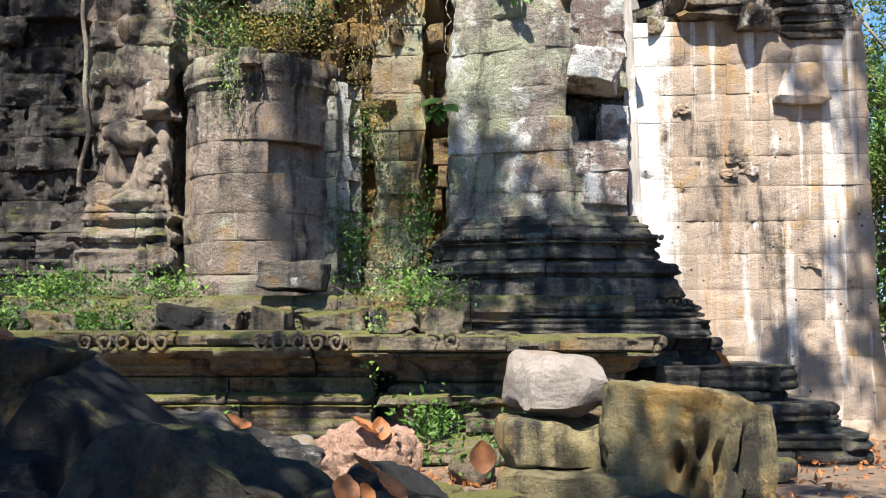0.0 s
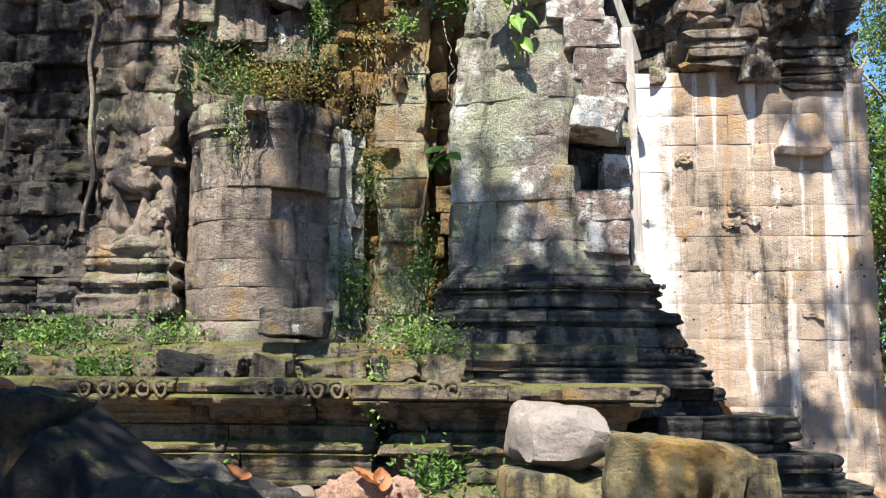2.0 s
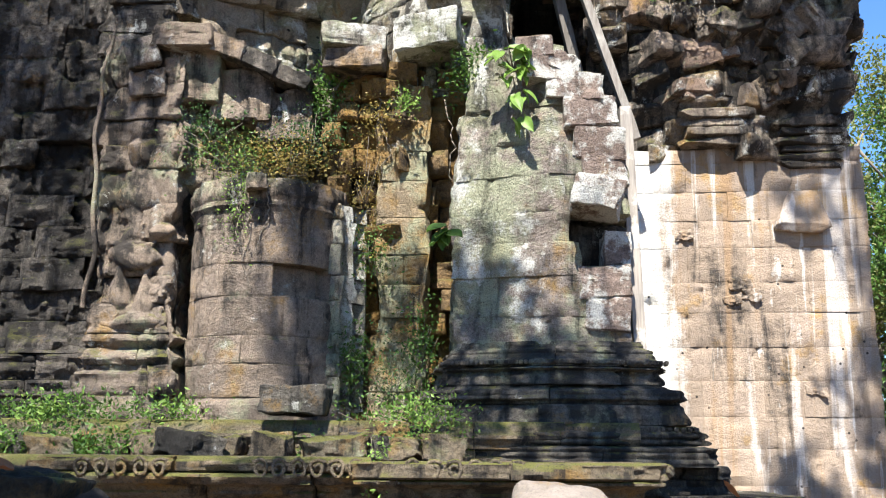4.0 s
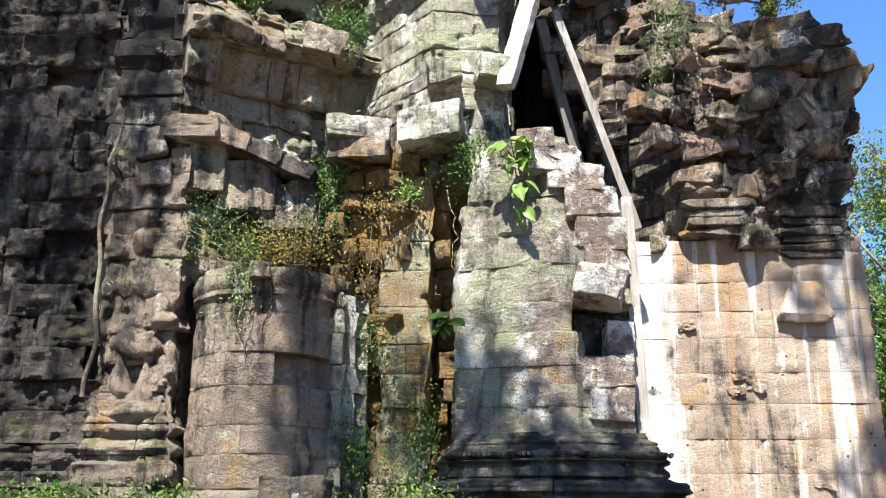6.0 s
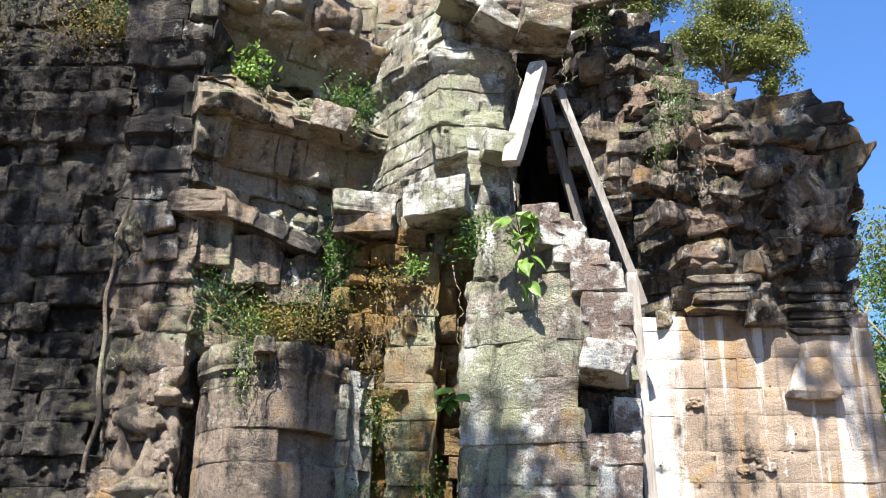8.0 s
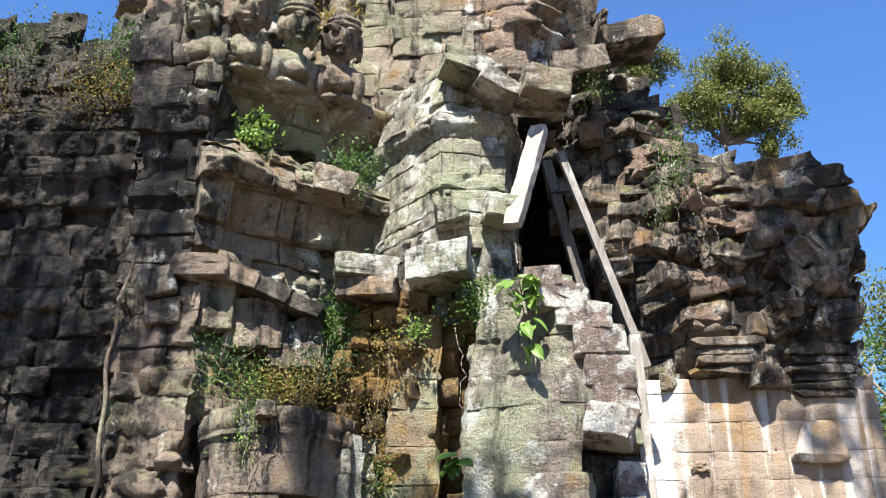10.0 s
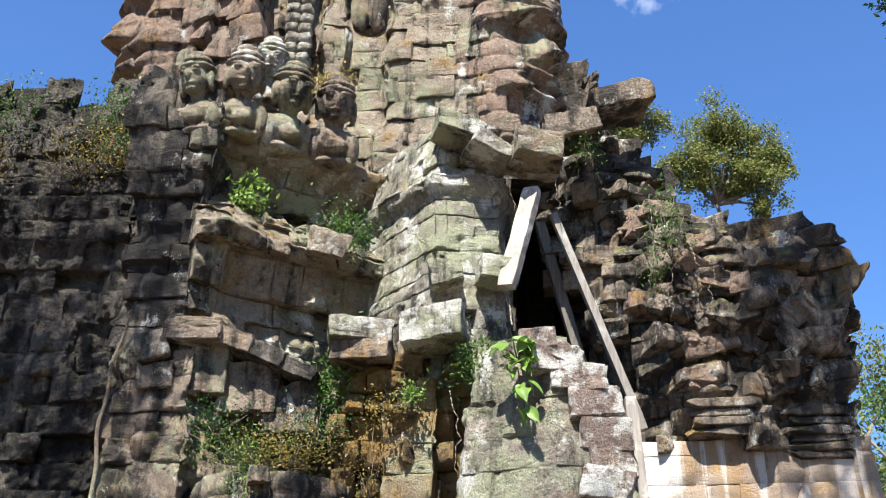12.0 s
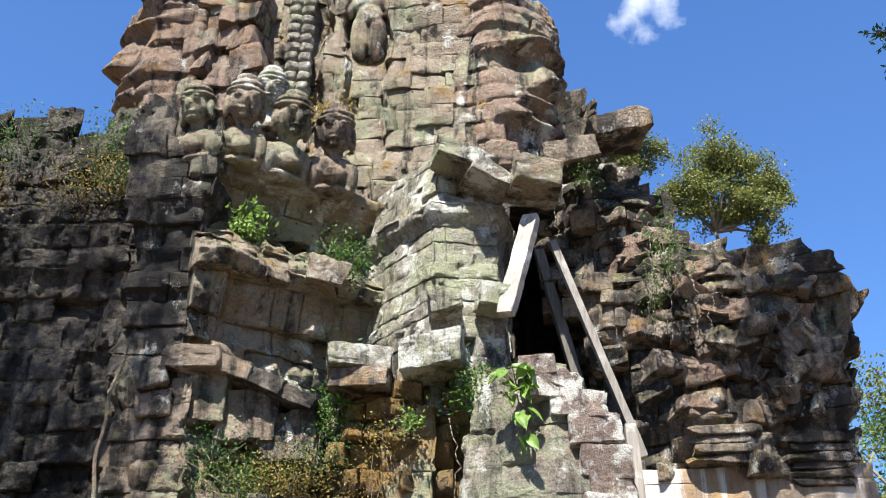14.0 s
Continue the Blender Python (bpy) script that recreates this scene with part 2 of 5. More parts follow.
FRESH = leafy("bright_young_leaves", (0.24, 0.36, 0.07), (0.10, 0.20, 0.035))
OLIVE = leafy("olive_leaves", (0.22, 0.235, 0.06), (0.10, 0.125, 0.03))
DEEP = leafy("deep_green_leaves", (0.035, 0.085, 0.02), (0.055, 0.12, 0.03))
FERN = leafy("ochre_fern", (0.36, 0.25, 0.07), (0.19, 0.17, 0.04))
DRY = leafy("dry_orange_leaf", (0.46, 0.17, 0.05), (0.25, 0.11, 0.05), 0.6)

# ---- shape helpers ----
_table = np.random.RandomState(7).rand(4096)


def value(p):
    """Smooth value noise, 0 to 1, at an array of places."""
    i = np.floor(p).astype(int)
    f = p - i
    f = f * f * (3 - 2 * f)
    out = 0
    for dx in (0, 1):
        for dy in (0, 1):
            for dz in (0, 1):
                h = _table[((i[:, 0] + dx) * 73856093 ^ (i[:, 1] + dy) * 19349663 ^ (i[:, 2] + dz) * 83492791) & 4095]
                out = out + h * np.where(dx, f[:, 0], 1 - f[:, 0]) * np.where(dy, f[:, 1], 1 - f[:, 1]) * np.where(dz, f[:, 2], 1 - f[:, 2])
    return out


def rough_at(p, scale, octaves=4):
    out, amp = 0, 0.5
    for _ in range(octaves):
        out = out + amp * (value(p * scale + 17.3) * 2 - 1)
        scale, amp = scale * 2.1, amp * 0.5
    return out


def meshed(name, verts, faces, material, smooth=True):
    me = bpy.data.meshes.new(name)
    me.from_pydata([tuple(v) for v in verts], [], [tuple(f) for f in faces])
    me.materials.append(material)
    if smooth:
        me.shade_smooth()
        me.set_sharp_from_angle(angle=radians(smooth if smooth is not True else 180))
    return me


def part(name, me, parent, label="", at=None):
    ob = new(name, me)
    if at is not None:
        ob.location = at
    if parent is not None:
        ob.parent = parent
    return tagged(ob, label)


class Line:
    """A plan line whose parallel at any distance to its right-hand side (towards the viewer) keeps its corners."""
    def __init__(self, pts):
        self.p = np.array(pts, float)
        d = np.diff(self.p, axis=0)
        self.l = np.hypot(d[:, 0], d[:, 1])
        n = np.stack([d[:, 1], -d[:, 0]], 1) / self.l[:, None]
        m = [n[0]]
        for a, b in zip(n[:-1], n[1:]):
            m.append((a + b) / max(1 + a @ b, 0.35))
        m.append(n[-1])
        self.m, self.s = np.array(m), np.r_[0, np.cumsum(self.l)]

    def at(self, s, o):
        i = np.clip(np.searchsorted(self.s, s, side="right") - 1, 0, len(self.l) - 1)
        f = ((s - self.s[i]) / self.l[i])[:, None]
        o = np.asarray(o)[:, None]
        return (self.p[i] + o * self.m[i]) * (1 - f) + (self.p[i + 1] + o * self.m[i + 1]) * f


def arc(cx, cy, r, a0, a1, n):
    return [(cx + r * math.cos(radians(a0 + (a1 - a0) * i / n)), cy + r * math.sin(radians(a0 + (a1 - a0) * i / n))) for i in range(n + 1)]


PIECES = []


def masonry(name, path, z0, z1, material, label, course=0.42, length=0.75, off=None, keep=None, rough=0.03, jut=0.03,
            gap=0.004, worn=0.014, depth=0.5, seed=1, tilt=0.03, relief=3.0, lost=0.0, parts=300, grid=11, corners=True, category="wall"):
    """A wall of coursed stones along a plan line. off(s, z): how far it stands out; keep(x, z): where stones still are."""
    rng = np.random.RandomState(seed)
    line = Line(path)
    total = line.s[-1]
    cv, cf, stones = [], [], []
    z = z0
    while z < z1 - 0.05:
        h = min(course * rng.uniform(0.8, 1.2), z1 - z)
        if z1 - (z + h) < 0.5 * course:
            h = z1 - z
        cuts, s = [0.0], -rng.rand() * length * 0.6
        while s < total:
            s += length * rng.uniform(0.65, 1.35)
            if total - s > 0.3 * length and s > 0.25 * length:
                cuts.append(s)
        cuts.append(total)
        if corners:                       # stones turn no sharp corner
            for i in range(1, len(line.s) - 1):
                a, b = line.p[i] - line.p[i - 1], line.p[i + 1] - line.p[i]
                if abs(a[0] * b[1] - a[1] * b[0]) / (np.hypot(*a) * np.hypot(*b)) > 0.62:
                    cuts = [c for c in cuts if c in (0.0, total) or abs(c - line.s[i]) > 0.12] + [line.s[i]]
        cuts = sorted(set(cuts))
        for sa, sb in zip(cuts[:-1], cuts[1:]):
            mid = line.at(np.array([(sa + sb) / 2]), [0.0])[0]
            if keep and not keep(mid[0], z + h / 2):
                continue
            gone = -0.22 if rng.rand() < lost else 0.0
            stones.append((sa, sb, z, z + h, jut * rng.randn() + gone, rng.uniform(-1, 1) * tilt, rng.uniform(-1, 1) * tilt))
        z += h
    
    runs = []
    for q in stones:                      # the solid core, one length to a course
        if runs and runs[-1][-1][1] == q[0] and runs[-1][-1][2] == q[2]:
            runs[-1].append(q)
        else:
            runs.append([q])
    for run in runs:
        za, zb = run[0][2], run[0][3]
        ss = np.unique(np.concatenate([np.linspace(q[0], q[1], 3) for q in run] + [line.s[(line.s > run[0][0]) & (line.s < run[-1][1])]]))
        o = np.array([off(x, (za + zb) / 2) if off else 0.0 for x in ss])
        n, m = len(cv), len(ss)
        for pts in (line.at(ss, o - 0.26), line.at(ss, o - depth)):
            for zz in (za, zb):
                cv += [(x, y, zz) for x, y in pts]
        for i in range(m - 1):
            a, c, d, e = n + i, n + m + i, n + 2 * m + i, n + 3 * m + i
            cf += [(a, a + 1, c + 1, c), (d, e, e + 1, d + 1), (c, c + 1, e + 1, e), (a, d, d + 1, a + 1)]
        cf += [(n, n + m, n + 3 * m, n + 2 * m), (n + m - 1, n + 3 * m - 1, n + 4 * m - 1, n + 2 * m - 1)]
    wall = tagged(new(name, meshed(name, cv, cf, material, False)), label, category, "", "structure")
    PIECES.append((wall, line, stones, off, rough, gap, worn, depth, relief, material, parts, grid))
    return wall


def lay_stones(wall, line, stones, off, rough, gap, worn, depth, relief, material, parts, grid):
    """The face stones of a wall, each one uneven, with worn edges and open joints."""
    m = grid
    border = [(i, 0) for i in range(m)] + [(m - 1, k) for k in range(1, m)] + [(i, m - 1) for i in range(m - 2, -1, -1)] + [(0, k) for k in range(m - 2, 0, -1)]
    order = sorted(range(len(stones)), key=lambda q: stones[q][2])
    allv, allf = [], []
    for count, q in enumerate(order):
        sa, sb, za, zb, j, ta, tb = stones[q]
        eu, ev = (np.concatenate([[0], np.linspace(min(0.012 / w, 0.1), 1 - min(0.012 / w, 0.1), m - 2), [1]]) for w in (sb - sa, zb - za))
        s, z = np.meshgrid(sa + gap + (sb - sa - 2 * gap) * eu, za + gap + (zb - za - 2 * gap) * ev, indexing="ij")
        u, v = np.meshgrid(eu, ev, indexing="ij")
        sf, zf = s.ravel(), z.ravel()
        o = np.array([off(a, b) for a, b in zip(sf, zf)]) if off else np.zeros(m * m)
        rim = np.minimum(np.minimum(u, 1 - u) * (sb - sa), np.minimum(v, 1 - v) * (zb - za)).ravel()
        flat = line.at(sf, o)
        p = np.column_stack([flat, zf])
        wear = worn * (1 + 1.6 * value(p * 5.0 + 3))
        o = o + j + (u.ravel() - 0.5) * ta + (v.ravel() - 0.5) * tb
        o = o + rough * 1.7 * rough_at(p, relief, 5) - wear * np.clip(1 - rim / 0.02, 0, 1)
        chip = np.clip(value(p * 4.1 + 40) + 0.5 * value(p * 11 + 7) - 0.92, 0, 1) * min(rough * 9, 0.35) * np.clip(1 - rim / 0.12, 0, 1)
        o = o - chip
        xy = line.at(sf, o)
        front = np.column_stack([xy, zf])
        ring = [i * m + k for i, k in border]
        back = np.column_stack([line.at(sf[ring], o[ring] - 0.3), zf[ring]])
        verts = np.vstack([front, back])
        faces = [(i * m + k, (i + 1) * m + k, (i + 1) * m + k + 1, i * m + k + 1) for i in range(m - 1) for k in range(m - 1)]
        r = len(ring)
        faces += [(ring[i], m * m + i, m * m + (i + 1) % r, ring[(i + 1) % r]) for i in range(r)]
        if count < parts:
            c = front.mean(0)
            part("stone_block", meshed("stone_block", verts - c, faces, material, 24), wall, "", c)
        else:
            n = sum(len(x) for x in allv)
            allv.append(verts)
            allf += [tuple(n + i for i in f) for f in faces]
    if allv:
        tagged(part("upper_stones", meshed("upper_stones", np.vstack(allv), allf, material, 24), wall), "weathered upper stones of the wall", "", "", "stuff")


def block_grid(n):
    """A cube of n x n faces a side: directions and faces."""
    bm = bmesh.new()
    bmesh.ops.create_cube(bm, size=2.0)
    bmesh.ops.subdivide_edges(bm, edges=bm.edges[:], cuts=n, use_grid_fill=True)
    v = np.array([x.co[:] for x in bm.verts])
    f = [[x.index for x in y.verts] for y in bm.faces]
    bm.free()
    return v, f


def rock_mesh(name, size, material, seed=0, power=6.0, rough=0.06, scale=2.0, cuts=13, dents=(), taper=0.0, facets=9, hewn=0.0):
    """A worn block: a rounded box with uneven faces, chips and dents (place, reach, depth)."""
    v, f = block_grid(cuts)
    d = v / (np.abs(v) ** power).sum(1)[:, None] ** (1 / power)
    p = d * np.array(size) / 2
    if hewn:                              # a squared block with skewed corners and sharp arrises
        facets = 0
        rngh = np.random.RandomState(seed + 77)
        skew = rngh.uniform(-hewn, hewn, (2, 2, 2, 3))
        w = (v + 1) / 2
        p = v * (1 - 0.02 * (np.abs(v) > 0.99).sum(1)[:, None] * (np.abs(v) > 0.99))
        for a in (0, 1):
            for e in (0, 1):
                for g in (0, 1):
                    k = (w[:, 0] if a else 1 - w[:, 0]) * (w[:, 1] if e else 1 - w[:, 1]) * (w[:, 2] if g else 1 - w[:, 2])
                    p = p + k[:, None] * skew[a, e, g]
        p = p * np.array(size) / 2
        rim = (np.sort(np.abs(v), axis=1)[:, 1] > 0.99)
        bite = rim * np.clip(value(p * 6 + seed) - 0.5, 0, 1) * 0.25 * min(size)
        p = p - d / np.linalg.norm(d, axis=1)[:, None] * bite[:, None]
    p[:, :2] *= (1 - taper * d[:, 2:3] * 0.5)
    rngf = np.random.RandomState(seed + 31)
    for _ in range(facets):               # broken faces
        n = rngf.randn(3)
        n /= np.linalg.norm(n)
        reach = (p @ n).max() * rngf.uniform(0.74, 0.93)
        p = p - np.clip(p @ n - reach, 0, None)[:, None] * n
    nrm = d / np.linalg.norm(d, axis=1)[:, None]
    q = p + seed * 7.7
    p = p + nrm * (rough * 1.6 * rough_at(q, scale, 5))[:, None]
    ridge = np.abs(rough_at(q + 50, scale * 0.8, 3))
    p = p - nrm * (rough * 0.9 * np.clip(0.14 - ridge, 0, 1) * 5)[:, None]
    for c, reach, deep in dents:
        p = p - nrm * (deep * np.exp(-(((p - np.array(c)) / np.array(reach)) ** 2).sum(1)))[:, None]
    return meshed(name, p, f, material, 28)


def rock(name, at, size, material, label, turn=(0, 0, 0), category="rock", group="", **kw):
    ob = new(name, rock_mesh(name, size, material, **kw))
    ob.matrix_world = pose(*at, *turn)
    return tagged(ob, label, category, group)


def leaf_cloud(n, spread, size, seed, long=2.2, droop=0.0, shape=None, ragged=0.0):
    """Many small folded leaves in a cloud."""
    rng = np.random.RandomState(seed)
    c = shape(rng, n) if shape else rng.randn(n, 3) * 0.45 * np.array(spread)
    d = rng.randn(n, 3)
    d[:, 2] -= droop
    d /= np.linalg.norm(d, axis=1)[:, None]
    e = np.cross(d, rng.randn(n, 3))
    e /= np.linalg.norm(e, axis=1)[:, None]
    k = np.cross(d, e)
    w = size * rng.uniform(0.6, 1.4, (n, 1))
    tip, mid, lift = d * w * long, d * w * long * 0.45, k * w * 0.15
    v = np.stack([c, c + mid + e * w * 0.5 + lift, c + tip, c + mid - e * w * 0.5 + lift], 1).reshape(-1, 3)
    i = np.arange(n) * 4
    f = np.concatenate([np.stack([i, i + 1, i + 2], 1), np.stack([i, i + 2, i + 3], 1)])
    return v, f


def plant(name, at, spread, n, size, material, label, seed=1, stems=5, **kw):
    """A small plant: thin stems from its foot and a cloud of leaves, which is all one growth."""
    ob = new(name)
    ob.location = at
    tagged(ob, label, "plant")
    v, f = leaf_cloud(n, spread, size, seed, **kw)
    part("foliage", meshed("foliage", v, f, material, False), ob)
    rng = np.random.RandomState(seed + 500)
    sv, sf = [], []
    for _ in range(stems):
        end = rng.randn(3) * 0.4 * np.array(spread)
        a = np.array([rng.randn() * 0.04, 0.12, -0.5 * spread[2]])
        rod(sv, sf, a, end, 0.006, 0.003)
    part("stalkwork", meshed("stalkwork", sv, sf, BARK), ob)
    return ob


def rod(v, f, a, b, ra, rb, sides=6):
    """Adds a tapered rod from a to b to lists of corners and faces."""
    a, b = Vector(a), Vector(b)
    q = (b - a).to_track_quat("Z", "Y")
    n = len(v)
    for c, r in ((a, ra), (b, rb)):
        for i in range(sides):
            t = 2 * math.pi * i / sides
            v.append(tuple(c + q @ Vector((r * math.cos(t), r * math.sin(t), 0))))
    f += [(n + i, n + (i + 1) % sides, n + sides + (i + 1) % sides, n + sides + i) for i in range(sides)]
    f += [tuple(n + i for i in reversed(range(sides))), tuple(n + sides + i for i in range(sides))]

# ---- ground and platform ----
gx = np.concatenate([np.linspace(-900, -14, 10), np.linspace(-12, 12, 61), np.linspace(14, 900, 10)])
gy = np.concatenate([np.linspace(-900, -6, 8), np.linspace(-4, 16, 51), np.linspace(18, 1200, 12)])
GX, GY = np.meshgrid(gx, gy, indexing="ij")
gp = np.column_stack([GX.ravel(), GY.ravel(), np.zeros(GX.size)])
gp[:, 2] = 0.10 * rough_at(gp, 0.5) - 0.02
gn = len(gy)
ground = tagged(new("ground", meshed("ground", gp, [(i * gn + k, (i + 1) * gn + k, (i + 1) * gn + k + 1, i * gn + k + 1) for i in range(len(gx) - 1) for k in range(gn - 1)], GROUND)),
                "bare brown earth strewn with fallen leaves", "ground", "", "structure")


def ramp(z, *marks):
    return float(np.interp(z, [m[0] for m in marks], [m[1] for m in marks]))


def rolls(z, height, deep):
    return deep * abs(math.sin(math.pi * z / height)) ** 0.6


def ledge_off(s, z):
    return ramp(z, (0.0, 0.05), (0.28, 0.05), (0.30, -0.02), (0.62, -0.02), (0.66, 0.05), (0.78, 0.03), (0.80, -0.12), (1.02, -0.10), (1.05, 0.02), (1.18, 0.12), (1.20, 0.28), (1.27, 0.36), (1.44, 0.36), (1.50, 0.28)) + (rolls(z, 0.13, 0.03) if z < 1.1 else 0.0)


masonry("platform_front", [(-8.5, 11.75), (-0.78, 11.55)], 0.0, 1.5, LEDGE, "moulded stone platform edge with a worn carved frieze", 0.31, 1.5, ledge_off, rough=0.06, jut=0.04, tilt=0.07, worn=0.03, grid=15, lost=0.03, relief=5.0, seed=3, category="platform")
masonry("platform_front_2", [(-0.62, 12.4), (-0.62, 11.5), (2.05, 11.6), (2.3, 12.9)], 0.0, 1.46, LEDGE, "moulded stone platform corner, dark below and mossy above", 0.3, 1.0, ledge_off, rough=0.06, jut=0.045, tilt=0.07, worn=0.03, grid=15, relief=5.0, seed=4, category="platform")
masonry("platform_step", [(-8.5, 12.55), (2.3, 12.45)], 1.35, 1.92, LEDGE, "low second step of mossy moulded stones", 0.27, 0.8, lambda s, z: ramp(z, (1.5, 0.12), (1.66, 0.06), (1.7, 0.14), (1.92, 0.05)) + rolls(z, 0.09, 0.02), rough=0.035, jut=0.07, seed=5, worn=0.014, lost=0.03, category="platform")
for nm, x0, x1, y0, y1, zt, seed in (("platform_top", -8.6, 2.2, 11.5, 15.5, 1.46, 1), ("platform_top_2", -8.6, 2.9, 12.5, 15.8, 1.88, 2)):
    xs, ys = np.linspace(x0, x1, 70), np.linspace(y0, y1, 24)
    X, Y = np.meshgrid(xs, ys, indexing="ij")
    p = np.column_stack([X.ravel(), Y.ravel(), np.full(X.size, zt)])
    p[:, 2] += 0.06 * rough_at(p + seed, 2.0)
    tagged(new(nm, meshed(nm, p, [(i * 24 + k, (i + 1) * 24 + k, (i + 1) * 24 + k + 1, i * 24 + k + 1) for i in range(69) for k in range(23)], GROUND)),
           "dusty earth and moss on the stone platform", "platform", "", "structure")

# stepped plinth that runs down to the right of the platform
for i, (xa, xb, ya, za, zb) in enumerate(((2.3, 3.45, 12.6, 1.05, 1.42), (2.5, 4.15, 12.25, 0.62, 1.08), (2.4, 4.6, 11.95, 0.28, 0.66), (2.3, 4.95, 11.7, -0.05, 0.32))):
    masonry("plinth_step" + ("_%d" % (i + 1) if i else ""), [(xa, ya), (xb - 0.25, ya), (xb, ya + 0.35), (xb + 0.05, 14.3)], za, zb, BASE, "dark moulded plinth course with mossy rounded edges", 0.2, 0.75,
            lambda s, z: rolls(z, 0.13, 0.05), rough=0.03, jut=0.05, worn=0.014, seed=20 + i, depth=1.6, category="plinth")

# ---- walls of the gate ----
def tall(z, *m):
    return ramp(z, *m)


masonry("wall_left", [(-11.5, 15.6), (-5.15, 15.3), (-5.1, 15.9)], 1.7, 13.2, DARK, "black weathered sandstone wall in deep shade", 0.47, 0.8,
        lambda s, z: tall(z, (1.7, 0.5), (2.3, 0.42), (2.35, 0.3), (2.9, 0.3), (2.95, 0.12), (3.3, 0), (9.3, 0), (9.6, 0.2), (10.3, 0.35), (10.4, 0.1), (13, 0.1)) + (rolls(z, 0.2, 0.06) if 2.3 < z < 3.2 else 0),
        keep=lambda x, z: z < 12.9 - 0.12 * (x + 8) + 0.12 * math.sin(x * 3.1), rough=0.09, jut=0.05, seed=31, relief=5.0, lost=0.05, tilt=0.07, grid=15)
masonry("pilaster_guardian", [(-4.95, 15.3), (-4.82, 13.95), (-3.75, 13.8), (-3.65, 14.6)], 1.75, 7.4, BODY, "eroded stone pilaster with remains of a carved figure", 0.44, 0.7,
        lambda s, z: tall(z, (1.75, 0.22), (2.55, 0.2), (2.6, 0.08), (2.75, 0.18), (2.9, 0.02), (3.0, 0.15), (3.2, 0.0), (3.7, -0.03), (4.4, 0.0), (5.3, 0.06), (7.4, -0.05)),
        rough=0.09, jut=0.035, worn=0.012, gap=0.002, seed=32, relief=3.6, grid=17, category="pilaster")
masonry("pilaster_upper", [(-5.15, 15.4), (-5.0, 14.3), (-4.1, 14.25), (-4.0, 15.1)], 7.2, 12.4, DIM, "dark banded pilaster with a worn moulded capital", 0.4, 0.6,
        lambda s, z: tall(z, (7.2, 0.12), (8.3, 0.0), (8.6, -0.02), (8.65, 0.1), (8.9, 0.12), (9.2, 0.0), (9.3, 0.12), (10.0, 0.15), (10.2, 0.3), (11.5, 0.35), (12.4, 0.2)),
        keep=lambda x, z: z < 12.3 + 0.9 * (x + 5) * -0.8, rough=0.07, jut=0.05, worn=0.012, seed=33, category="pilaster")
masonry("column_round", arc(-2.5, 14.25, 1.06, 180, 360, 18), 1.85, 5.1, BODY, "round sandstone column in sun, with open joints", 0.45, 0.8,
        lambda s, z: tall(z, (1.85, 0.14), (2.15, 0.12), (2.2, 0.0), (4.7, 0.0), (4.73, 0.06), (4.8, 0.03), (4.9, 0.08), (5.1, 0.05)), lost=0.02, relief=4.0, rough=0.03, jut=0.008, worn=0.006, gap=0.002, tilt=0.012, seed=34, corners=False, category="column")
masonry("wall_middle", [(-4.15, 14.3), (-1.35, 15.95), (-0.6, 16.2)], 1.8, 8.9, TOWER, "broken sandstone wall behind the columns", 0.44, 0.75,
        lambda s, z: tall(z, (1.8, 0.0), (5.0, 0.0), (5.2, 0.45), (6.1, 0.4), (6.6, 0.35), (6.75, 0.55), (7.05, 0.5), (7.2, 0.1), (8.2, 0.1), (8.9, 0.35)),
        tilt=0.12, rough=0.11, jut=0.07, worn=0.012, seed=35, relief=3.5, lost=0.06, grid=13)
masonry("wall_slope", [(-4.2, 14.3), (-1.35, 15.95), (-0.6, 16.2)], 8.9, 10.15, TOWER, "ruined stone slope lit by the sun above the wall", 0.26, 0.6,
        lambda s, z: tall(z, (8.9, 0.62), (9.1, 0.7), (9.5, 0.36), (9.55, 0.28), (10.15, -0.3)) + 0.08 * math.sin(s * 3.0),
        tilt=0.12, rough=0.10, jut=0.06, worn=0.012, seed=52, relief=4.0, lost=0.05, grid=13)
masonry("wall_heads", [(-4.25, 14.3), (-1.4, 15.95), (-0.6, 16.2)], 10.1, 11.1, TOWER, "ruined cornice below the row of stone busts", 0.3, 0.8,
        lambda s, z: tall(z, (10.1, -0.1), (10.3, 0.0), (10.35, 0.02), (10.6, 0.12), (10.75, 0.4), (11.1, 0.55)) - 0.1 * math.sin(s * 2.1), rough=0.10, jut=0.06, worn=0.012, seed=36, lost=0.05)
masonry("pilaster_slim", [(-1.0, 14.8), (-0.98, 14.02), (-0.3, 14.0), (-0.22, 14.8)], 1.75, 6.7, OCHRE, "slim mossy stone pilaster with a broken joint", 0.5, 0.72,
        lambda s, z: tall(z, (1.75, 0.12), (2.5, 0.05), (3.3, -0.08), (3.7, -0.05), (4.0, 0.0), (6.7, 0.05)), rough=0.05, jut=0.02, worn=0.01, gap=0.003, seed=37, category="pilaster")
masonry("buttress", [(-1.75, 16.1), (-1.12, 15.2), (-0.3, 14.25), (0.72, 14.4), (1.0, 15.6)], 6.6, 11.4, PALE, "pale green lichened stone buttress", 0.34, 0.55,
        lambda s, z: tall(z, (6.6, 0.1), (8.4, 0.05), (8.5, 0.0), (9.9, 0.0), (10.0, 0.12), (10.2, 0.16), (10.25, -0.05), (11.4, -0.25)), rough=0.035, relief=5.0, jut=0.014, tilt=0.025, lost=0.03, worn=0.008, gap=0.002, seed=38, category="buttress")
